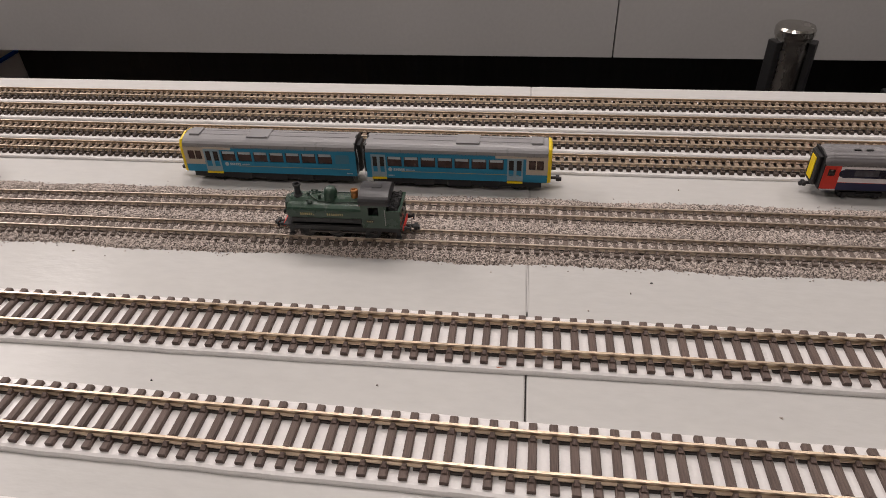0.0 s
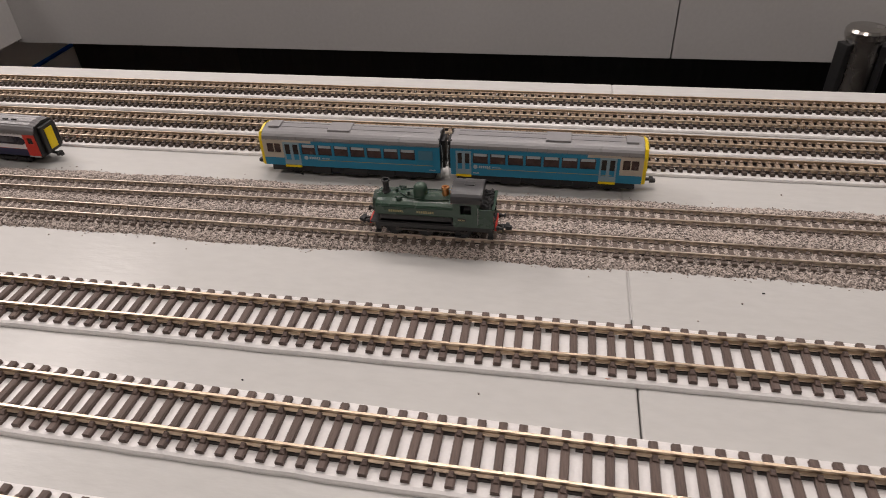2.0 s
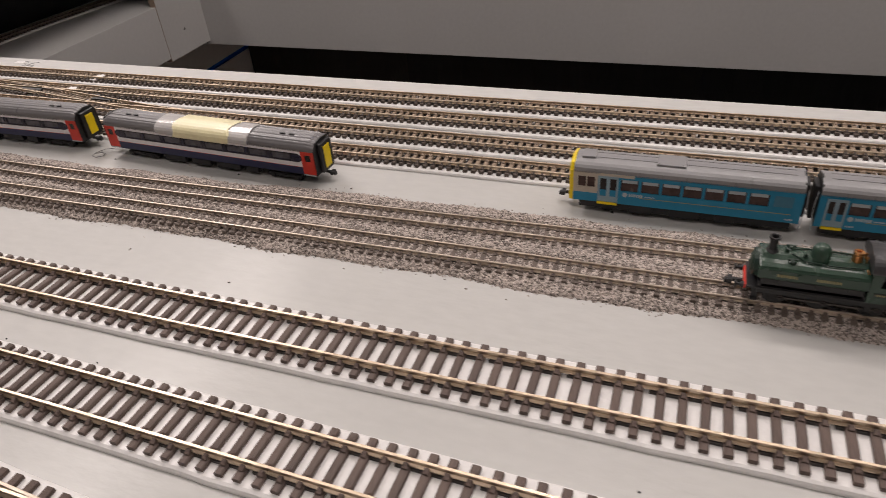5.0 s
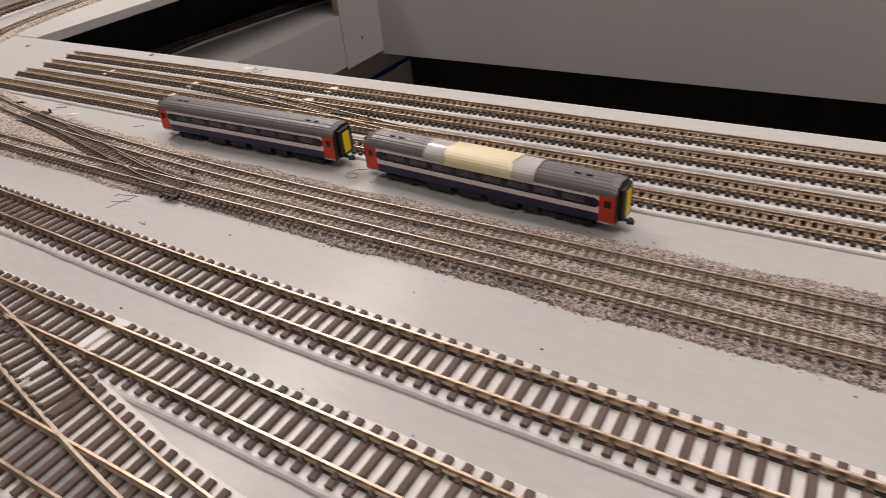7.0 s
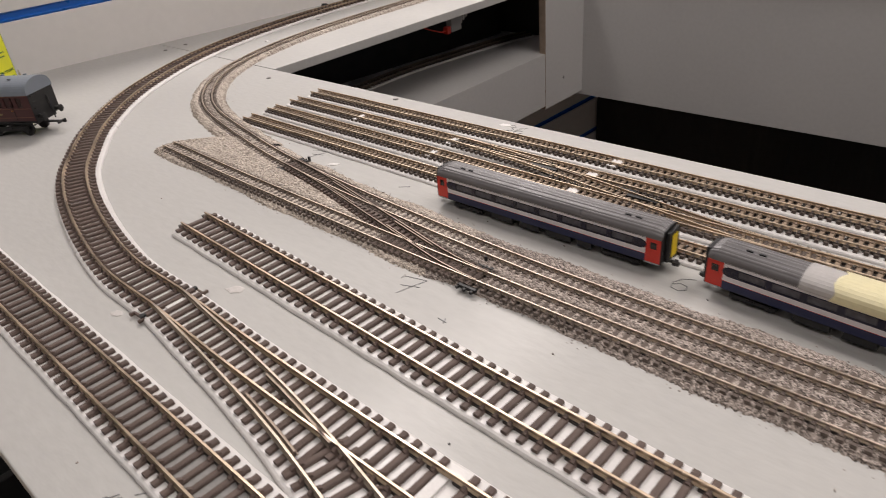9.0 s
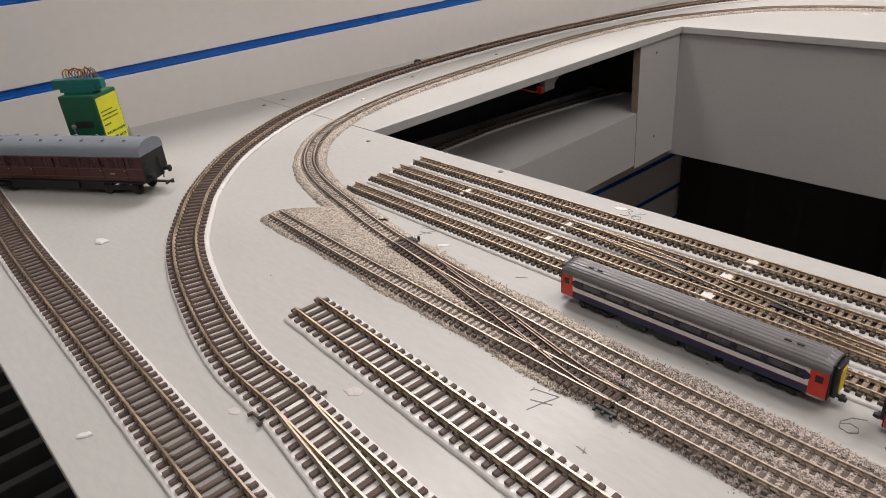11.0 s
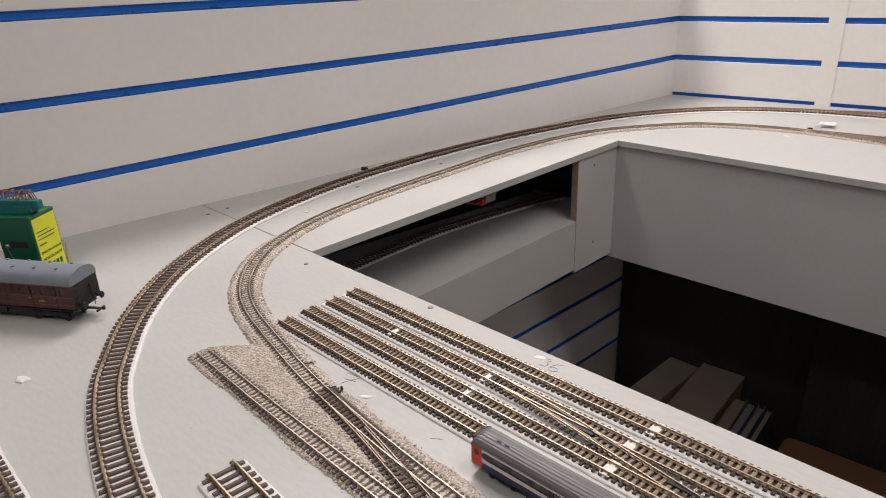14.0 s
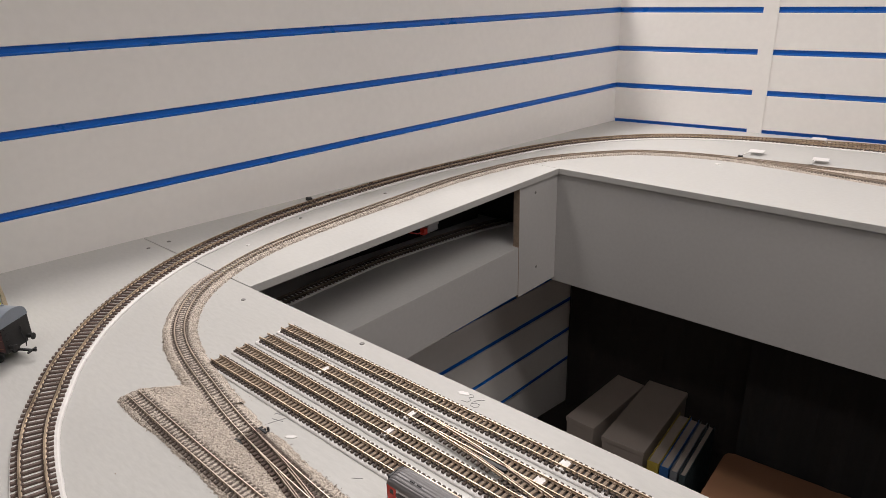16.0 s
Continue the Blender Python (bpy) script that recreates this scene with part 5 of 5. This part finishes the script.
    box(bm, -0.0120, -0.0105, -0.0055, 0.0055, 0.0080, 0.0098, bevel=0.0003)
    box(bm, -0.0150, -0.0118, -0.0020, -0.0004, 0.0075, 0.0100, bevel=0.0003)
    part("coupling", bm, BLACK, t, "black bar and hook coupling")
    return t


maroon_coach(Matrix.Translation((-1.0800, 0.0560, 0)) @ Matrix.Rotation(math.atan2(-0.535, -0.845), 4, "Z") @ Matrix.Diagonal((1, 1, 1.09, 1)))


# ---------------------------------------------------------------- the green control box
def control_box(m):
    BOXG = paint("green_plastic_case", (0.005, 0.105, 0.045), 0.4)
    TEALB = paint("teal_connector_block", (0.008, 0.16, 0.15), 0.45)
    LBL = paint("yellow_label", (0.80, 0.80, 0.03), 0.45)
    t = thing("control_box", "green plastic servo control box with a yellow label", "electronics", m)
    w, d, h = 0.041, 0.037, 0.079
    part("case", one_box(0, w, 0, d, 0, h, bevel=0.002), BOXG, t)
    lab = part("label", one_box(w - 0.0002, w + 0.0004, 0.002, d - 0.002, 0.012, h - 0.004, bevel=0.0001), LBL, t, "bright yellow printed label")
    INK = paint("dark_green_ink", (0.02, 0.13, 0.03))
    for z, n, hh, st in ((0.019, 5, 0.0060, 0.0054), (0.046, 4, 0.0016, 0.0026), (0.052, 11, 0.0012, 0.0022), (0.056, 12, 0.0012, 0.0021), (0.060, 9, 0.0010, 0.0021)):
        bm = bmesh.new()
        for i in range(n):
            y = 0.0045 + i * st
            if y + st * 0.8 < d - 0.003:
                box(bm, w + 0.0003, w + 0.0006, y, y + st * 0.72, z, z + hh)
        part("label_print", bm, INK, lab)
    for words, z, size in (("SLOW MOTION", 0.0325, 0.0040), ("SWITCH MACHINE", 0.0395, 0.0035)):
        cu = bpy.data.curves.new("label_words", "FONT")
        cu.body, cu.size, cu.extrude, cu.align_x = words, size, 0.0002, "CENTER"
        cu.materials.append(INK)
        wd = new("label_words", cu)
        wd.parent = lab
        wd.matrix_basis = Matrix.Translation((w + 0.0005, d / 2, z)) @ Matrix(((0, 0, 1, 0), (-1, 0, 0, 0), (0, -1, 0, 0), (0, 0, 0, 1)))
    part("label_patch", one_box(w + 0.0003, w + 0.0006, 0.004, 0.014, 0.013, 0.0175), INK, lab)
    part("slot", one_box(0.012, 0.032, -0.0004, 0.0006, 0.046, 0.053, bevel=0.0002), BLACK, t, "dark slot")
    part("lever_screw", lathe(bmesh.new(), [(0.0001, 0), (0.0026, 0), (0.0026, 0.0014), (0.0018, 0.0022), (0.0001, 0.0024)], Matrix.Translation((0.009, 0, 0.0475)) @ Matrix.Rotation(math.pi / 2, 4, "X"), 14), STEEL, t)
    part("lever_wire", tube(bmesh.new(), [(0.009, -0.002, 0.046), (0.013, -0.0026, 0.036), (0.018, -0.003, 0.024)], 0.0005), STEEL, t)
    cb = bmesh.new()
    box(cb, -0.003, 0.037, 0.010, 0.022, h + 0.001, h + 0.008, bevel=0.001)
    box(cb, -0.012, 0.045, 0.012, 0.020, h + 0.004, h + 0.0135, bevel=0.001)
    box(cb, 0.002, 0.034, 0.009, 0.024, h, h + 0.0030, bevel=0.0005)
    con = part("connector", cb, TEALB, t, "teal edge connector block")
    rr = random.Random(8)
    cols = (paint("red_wire", (0.5, 0.03, 0.02)), paint("yellow_wire", (0.6, 0.42, 0.03)), paint("brown_wire", (0.16, 0.06, 0.03)), paint("orange_wire", (0.55, 0.16, 0.03)), paint("grey_wire", (0.3, 0.3, 0.3)))
    for i in range(10):
        x = 0.002 + i * 0.0036
        part("solder_pin", one_box(x - 0.0004, x + 0.0004, 0.0150, 0.0165, h + 0.013, h + 0.0195), STEEL, con)
        x2 = min(0.038, x + rr.uniform(0.004, 0.014))
        part("wire", tube(bmesh.new(), [(x, 0.0155, h + 0.018), (x + 0.001, 0.0160, h + 0.0215), ((x + x2) / 2, 0.017 + rr.uniform(-0.002, 0.002), h + 0.0225 + rr.uniform(0, 0.003)), (x2, 0.018, h + 0.0215), (x2 + 0.0005, 0.021, h + 0.013)], 0.0006), cols[i % 5], con)
    return t


control_box(Matrix.Translation((-1.214, 0.024, 0)) @ Matrix.Rotation(math.atan2(0.59, 0.81), 4, "Z"))
WOOD = mat("pale_bare_wood", (0.62, 0.50, 0.36), 0.6, var=0.15, scale=60, fine=300, streak=(1, 8, 1), bump=0.2)
stick = bmesh.new()
loft(stick, [[Vector((-1.214 + r * a, 0.083 + r * b, z)) for a, b in ((-1, -1), (1, -1), (1, 1), (-1, 1))] for r, z in ((0.0024, 0.0), (0.0020, 0.014), (0.0004, 0.033))])
tagged(part("wood_splinter", stick, WOOD), "small pointed bare wood splinter standing on the board", "wood scrap")


# ---------------------------------------------------------------- small marks, screws and scraps on the boards
PENCIL = mat("pencil_line", (0.22, 0.22, 0.22), 0.7, var=0.3, scale=500)
CHIP = mat("bare_chipped_paint", (0.60, 0.57, 0.55), 0.6, var=0.1, scale=300)


def pencil_figure(label, strokes, x, y, size, deg):
    bm = bmesh.new()
    m = at(x, y, deg)
    for line in strokes:
        for (ax, ay), (bx, by) in zip(line, line[1:]):
            a, b = Vector((ax * size, ay * size, 0)), Vector((bx * size, by * size, 0))
            d = (b - a).normalized()
            nrm = Vector((-d.y, d.x, 0)) * 0.00021
            lo = [m @ (p + Vector((0, 0, z))) for z in (0.0, 0.00025) for p in (a - nrm, b - nrm, b + nrm, a + nrm)]
            v = [bm.verts.new(p) for p in lo]
            for f in ((4, 5, 6, 7), (0, 1, 5, 4), (1, 2, 6, 5), (2, 3, 7, 6), (3, 0, 4, 7)):
                bm.faces.new([v[i] for i in f])
    return tagged(part("pencil_figure", bm, PENCIL), label, "pencil mark", group="pencil figures on the board")


SEVEN = [[(-0.5, 0.35), (-0.45, 0.5), (0.45, 0.5), (0.1, 0.0), (-0.2, -0.5)], [(-0.3, -0.02), (0.42, 0.06)]]
SIX = [[(0.3, 0.5), (-0.1, 0.3), (-0.32, -0.1), (-0.25, -0.42), (0.05, -0.5), (0.28, -0.32), (0.22, -0.08), (-0.05, -0.02), (-0.28, -0.2)]]
THREE = [[(-0.3, 0.45), (0.1, 0.5), (0.25, 0.3), (0.0, 0.08), (0.28, -0.15), (0.15, -0.45), (-0.3, -0.45)]]
pencil_figure("pencilled figure seven on the grey board", SEVEN, -0.620, 0.060, 0.016, 14)
pencil_figure("pencil scribble near the board's front edge", [[(-0.5, -0.2), (-0.2, 0.05), (-0.35, -0.1), (0.0, 0.15)], [(-0.1, 0.0), (0.1, 0.1)], [(0.3, 0.2), (0.5, 0.3)], [(0.25, -0.2), (0.4, -0.15)]], -0.612, -0.109, 0.020, 25)
pencil_figure("pencilled figure seven beside the yard tracks", SEVEN, -0.810, 0.152, 0.014, 12)
pencil_figure("pencilled figure six between the coaches", SIX, -0.5045, 0.1425, 0.014, 0)
pencil_figure("pencilled figure six near the board's inner edge", SIX, -0.700, 0.272, 0.013, 10)
pencil_figure("pencilled figure three near the board's inner edge", THREE, -0.710, 0.273, 0.012, 10)
pencil_figure("short pencil stroke on the grey board", [[(-0.5, 0), (0.5, 0.1)]], -0.708, 0.147, 0.008, 30)
pencil_figure("short pencil stroke on the grey board", [[(-0.5, 0), (0.5, -0.1)], [(0.1, 0.3), (0.3, -0.3)]], -0.585, 0.015 + 0.033, 0.006, 0)


def scrap(name, label, cat, x, y, rx, ry, h, material, deg=0, n=14, seed=1, z=0.0):
    rr = random.Random(seed)
    rad = [rr.uniform(0.75, 1.15) for _ in range(n)]
    bm = bmesh.new()
    rings = []
    for k, zz in ((1, 0.0), (0.97, h * 0.6), (0.7, h), (0.1, h * 1.05)):
        rings.append([Vector((math.cos(2 * math.pi * i / n) * rx * rad[i] * k, math.sin(2 * math.pi * i / n) * ry * rad[i] * k, zz)) for i in range(n)])
    loft(bm, rings)
    bm.transform(at(x, y, deg, z))
    return tagged(part(name, bm, material), label, cat)


scrap("plaster_chip", "white oval plaster chip lying on the board", "scrap", -1.010, -0.0245, 0.0075, 0.0045, 0.0018, FOAM, 20)
scrap("glue_smear", "whitish rough glue smear beside the turnout", "glue", -0.698, 0.002, 0.006, 0.0035, 0.0005, CHIP, 30, seed=3)
scrap("glue_smear", "greyish glue smear by the point motor", "glue", -0.733, -0.050, 0.004, 0.0025, 0.0005, CHIP, 10, seed=5)
scrap("paint_chip", "small white paint chip by the yard", "scrap", -0.783, 0.146, 0.005, 0.002, 0.0007, FOAM, 40, seed=6)
scrap("paint_chip", "small white paint chip by the inner edge", "scrap", -0.718, 0.276, 0.006, 0.003, 0.0005, FOAM, 20, seed=7)
scrap("plaster_chip", "pale chip at the board's front edge", "scrap", -0.775, -0.112, 0.0022, 0.0045, 0.0012, FOAM, -35, seed=9)
scrap("white_marker", "flat white paper scrap lying on the foam strip", "scrap", -0.355, 0.1775, 0.007, 0.0022, 0.0010, FOAM, 0, seed=10)
RUST = mat("orange_rust_stain", (0.42, 0.10, 0.02), 0.7, var=0.4, scale=400)
scrap("paint_chip", "small white paint chip by the wall", "scrap", -1.316, 0.474, 0.004, 0.003, 0.003, FOAM, 60, seed=15)
scrap("paint_chip", "small white paint chip beside the curve", "scrap", -1.167, 0.362, 0.004, 0.0025, 0.0012, FOAM, 10, seed=16)
scrap("paint_chip", "white paint fleck on the far board", "scrap", -0.83, 1.13, 0.006, 0.004, 0.0012, FOAM, 10, seed=17)
scrap("rust_stain", "small orange rust stain on the foam strip", "stain", -0.0105, -0.0010, 0.0032, 0.0009, 0.0006, RUST, 0, seed=2, z=0.0020)
rr = random.Random(12)
for i in range(46):
    x, y = rr.uniform(-0.98, 0.25), rr.choice((rr.uniform(0.036, 0.066), rr.uniform(-0.022, -0.006), rr.uniform(0.132, 0.152), rr.uniform(-0.12, -0.106)))
    scrap("ballast_grain", "loose dark ballast grain on the grey board", "stone", x, y, rr.uniform(0.0004, 0.0009), rr.uniform(0.0003, 0.0006), 0.0005, STONE if i % 3 else BLACK, rr.uniform(0, 180), n=6, seed=i)


def screw(x, y, z=0.0, m=None):
    bm = bmesh.new()
    lathe(bm, [(0.0026, 0), (0.0026, 0.0004), (0.0018, 0.0010), (0.0004, 0.0011)], m or Matrix.Translation((x, y, z)), 14)
    return tagged(part("wood_screw", bm, mat("dulled_steel_screw", (0.25, 0.24, 0.23), 0.5, metal=0.6)), "dull countersunk wood screw in the board", "screw", group="board screws")


for x, y in ((-1.201, 0.476), (-1.267, 0.302), (-1.265, 0.272), (-1.300, 0.472), (-0.848, 0.279), (-1.025, 0.262), (-1.19, 0.64)):
    screw(x, y)
scrap("cable_block", "small dark plastic block beside the wall track", "track part", -1.262, 0.540, 0.006, 0.004, 0.005, BLACK, 20, seed=20)
for y, z in ((0.872, -0.030), (0.880, -0.175)):
    screw(0, 0, 0, Matrix.Translation((-1.050, y, z)) @ Matrix.Rotation(math.pi / 2, 4, "Y"))

# turnout motors of the far board, with their white card flags
for x, y, dx, dy in ((-0.800, 1.243, -0.021, -0.039), (-0.689, 1.244, -0.012, -0.038), (-0.736, 1.416, 0.030, -0.022)):
    f = thing("card_flag", "small white card flag beside the far track", "card", at(x, y, 8), group="card flags")
    part("card", one_box(-0.013, 0.013, -0.012, 0.012, 0.006, 0.0068), FOAM, f)
    part("stem", tube(bmesh.new(), [(dx, dy, 0.004), (-0.008, -0.008, 0.0064)], 0.0011), FOAM, f)
    part("foot", one_box(dx - 0.004, dx + 0.004, dy - 0.003, dy + 0.003, 0.0, 0.0046, bevel=0.0004), BLACK, f)

# ---------------------------------------------------------------- under the side board
hid = Way([(-1.165, 0.12), (-1.190, 0.30), (-1.198, 0.44), (-1.202, 0.58), (-1.200, 0.650), (-1.186, 0.760), (-1.168, 0.860), (-1.150, 0.915)])
lay_track("hidden_track", "dark curved track on the lower shelf", OO, hid, base=-0.120, material=RAILD, group="model tracks")
srv = thing("servo_motor", "grey servo with a red plug under the board", "servo", at(-1.085, 0.640, 4))
part("body", one_box(-0.005, 0.005, -0.018, 0.006, -0.040, -TH - 0.0003, bevel=0.0006), mat("grey_plastic_servo", (0.36, 0.36, 0.36), 0.5), srv)
for k in range(3):
    part("bracket_tooth", one_box(-0.004, 0.004, 0.0065 + k * 0.0065, 0.0100 + k * 0.0065, -0.032 + 0.003 * k, -TH - 0.0003, bevel=0.0003), STEEL, srv)
part("plug", one_box(-0.004, 0.004, -0.027, -0.0185, -0.041, -0.031, bevel=0.0006), REDP, srv, "red plug")
part("lead", tube(bmesh.new(), [(0, -0.026, -0.036), (0, -0.036, -0.036), (-0.004, -0.052, -0.030), (-0.010, -0.07, -0.022), (-0.016, -0.085, -TH)], 0.0010), REDP, srv)

# Added black sheet: covers the wall and puts the shelf's deep shade into colour.
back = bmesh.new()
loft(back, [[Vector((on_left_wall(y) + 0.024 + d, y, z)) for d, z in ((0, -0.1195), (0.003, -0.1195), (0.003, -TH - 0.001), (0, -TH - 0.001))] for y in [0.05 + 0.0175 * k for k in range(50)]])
tagged(part("shelf_shade_sheet", back, mat("black_shade_sheet", (0.012, 0.012, 0.014), 0.9, var=0.3, scale=50)), "added black sheet for the shade behind the lower shelf", "cloth", kind="structure")

# ---------------------------------------------------------------- in the well
CARD = mat("white_cardboard", (0.44, 0.38, 0.335), 0.7, var=0.08, scale=20)
BROWN = mat("brown_cardboard", (0.30, 0.15, 0.08), 0.75, var=0.1, scale=25)


def carton(label, m, w, l, h, material):
    t = thing("carton", label, "box", m, group="stored boxes")
    part("tray", one_box(0, w, 0, l, 0, h - 0.012, bevel=0.001), material, t)
    part("lid", one_box(-0.002, w + 0.002, -0.002, l + 0.002, h - 0.0119, h, bevel=0.0015), material, t)
    return t


carton("narrow pale cardboard carton stored on the floor", at(-1.062, 1.040, -2, FLOOR_Z), 0.068, 0.225, 0.14, CARD)
carton("wide pale cardboard carton stored on the floor", at(-0.965, 1.026, 4, FLOOR_Z), 0.092, 0.265, 0.14, CARD)
for x, w, c, lb in ((-0.858, 0.024, (0.55, 0.42, 0.08), "yellow folder standing on the floor"), (-0.831, 0.018, (0.05, 0.16, 0.42), "blue folder standing on the floor"), (-0.809, 0.014, (0.25, 0.27, 0.30), "grey folder standing on the floor"), (-0.790, 0.012, (0.06, 0.09, 0.10), "dark folder standing on the floor")):
    b = thing("folder", lb, "folder", at(x, 1.02, 5, FLOOR_Z), group="stored folders")
    pm = paint("folder_" + lb.split()[0], c, 0.5)
    part("cover", one_box(0, 0.0012, 0, 0.20, 0, 0.135), pm, b)
    part("cover", one_box(w - 0.0012, w, 0, 0.20, 0, 0.135), pm, b)
    part("spine", one_box(0.0012, w - 0.0012, 0, 0.0012, 0, 0.135), pm, b)
    part("paper_block", one_box(0.0014, w - 0.0014, 0.002, 0.195, 0.002, 0.131), CARD, b)
bk = thing("brown_box", "brown cardboard box in the dark well", "box", at(-0.725, 0.80, 3, FLOOR_Z))
part("tray", one_box(0.002, 0.298, 0.002, 0.343, 0, 0.120, bevel=0.004), BROWN, bk)
lid = prism(bmesh.new(), [(0, 0), (0.30, 0), (0.30, 0.345), (0.016, 0.345), (0.005, 0.340), (0, 0.329)], 0.1201, 0.140)
part("lid", lid, BROWN, bk)

post = thing("barrier_post", "chrome barrier post with a black belt head", "post", at(0.399, 0.880, 0, 0.012) @ Matrix.Diagonal((0.76, 0.76, 1, 1)))
CHROME = mat("brushed_chrome", (0.55, 0.53, 0.50), 0.22, metal=1.0, var=0.1, scale=30)
part("tube", lathe(bmesh.new(), [(0.001, FLOOR_Z), (0.034, FLOOR_Z - 0.02), (0.034, -0.165), (0.030, -0.164)], None, 40), CHROME, post)
part("cap", lathe(bmesh.new(), [(0.036, -0.176), (0.038, -0.172), (0.038, -0.164), (0.035, -0.160), (0.001, -0.159)], None, 40), CHROME, post, "chrome domed cap")
for a in (200, 330):
    bm = one_box(-0.014, 0.014, 0.033, 0.046, -0.30, -0.180, bevel=0.002)
    bm.transform(Matrix.Rotation(radians(a - 90), 4, "Z"))
    part("belt_slot", bm, BLACK, post, "black belt cassette")
part("base", lathe(bmesh.new(), [(0.001, FLOOR_Z - 0.02), (0.15, FLOOR_Z - 0.02), (0.15, FLOOR_Z - 0.01), (0.04, FLOOR_Z)], None, 40), BLACK, post)
dk = thing("dark_case", "dark case standing under the far board", "case", at(0.56, 0.74, 0, FLOOR_Z))
part("body", one_box(0, 0.3, 0, 0.15, 0, 0.46, bevel=0.004), BLACK, dk)
part("lid", one_box(-0.003, 0.303, -0.003, 0.153, 0.4605, 0.49, bevel=0.004), BLACK, dk)

# ---------------------------------------------------------------- below the front edge
cr = thing("plastic_crate", "black slatted plastic crate below the board's front edge", "crate", at(-1.24, -0.42, 0, -0.25))
WORN = mat("worn_black_plastic", (0.05, 0.05, 0.05), 0.45)
for y in (0.0, 0.40):
    part("side", one_box(0, 0.45, y, y + 0.006, 0, 0.15, bevel=0.001), BLACK, cr)
for x in (0.0, 0.444):
    part("end", one_box(x, x + 0.006, 0.0065, 0.3995, 0, 0.15, bevel=0.001), BLACK, cr)
for k in range(14):
    part("slat", one_box(0.012 + k * 0.031, 0.020 + k * 0.031, 0.0065, 0.3995, 0.128, 0.146, bevel=0.001), WORN, cr)
for y in (0.10, 0.20, 0.30):
    part("cross_slat", one_box(0.0065, 0.4435, y, y + 0.010, 0.110, 0.1275, bevel=0.001), WORN, cr)
part("base", one_box(0.0065, 0.4435, 0.0065, 0.3995, 0, 0.004), BLACK, cr)
tb = thing("wooden_stand", "bare pale wooden stand below the board's front edge", "stand", at(-0.846, -0.30, 0, FLOOR_Z))
part("top", one_box(0.06, 0.150, 0, 0.1605, 0.62, 0.640, bevel=0.003), WOOD, tb)
part("end_block", one_box(0, 0.0598, 0, 0.1605, 0.615, 0.640, bevel=0.004), WOOD, tb)
for x in (0.070, 0.125):
    for y in (0.005, 0.130):
        part("leg", one_box(x, x + 0.02, y, y + 0.02, 0, 0.6195, bevel=0.002), WOOD, tb)
ct = thing("crate_trestle", "dark trestle carrying the black crate", "trestle", at(-1.24, -0.42, 0, FLOOR_Z))
part("top", one_box(0, 0.45, 0, 0.40, 0.47, 0.4895), BLACK, ct)
for x in (0.01, 0.42):
    for y in (0.01, 0.37):
        part("leg", one_box(x, x + 0.02, y, y + 0.02, 0, 0.4695), BLACK, ct)

DARKCLOTH = mat("black_cloth", (0.020, 0.020, 0.021), 0.95, var=0.3, scale=60)
# Added dark sheet: stands in for the unlit slat wall behind the boxes.
fold = Way([(on_left_wall(1.245) + 0.008, 1.245), (on_left_wall(1.285) + 0.014, 1.285), (-1.160, 1.312)] + [(-1.13 + 0.04 * k, 1.318 + 0.006 * math.sin(k * 2.1)) for k in range(11)])
tagged(part("brown_curtain", sweep(fold, [(-0.002, FLOOR_Z), (0.002, FLOOR_Z), (0.002, -TH - 0.001), (-0.002, -TH - 0.001)]), mat("dark_brown_shade", (0.050, 0.042, 0.038), 0.95, var=0.3, scale=60)),
       "added dark brown sheet for the unlit wall behind the boxes", "curtain", kind="structure")
cloth = bmesh.new()
loft(cloth, [[Vector((x, 1.16 + 0.008 * math.sin(x * 60) + d, z)) for d, z in ((0, FLOOR_Z), (0.004, FLOOR_Z), (0.004, -TH - 0.001), (0, -TH - 0.001))] for x in [-0.73 + 0.012 * k for k in range(190)]])
tagged(part("black_curtain", cloth, DARKCLOTH), "black cloth curtain hanging below the far board", "curtain", kind="structure")
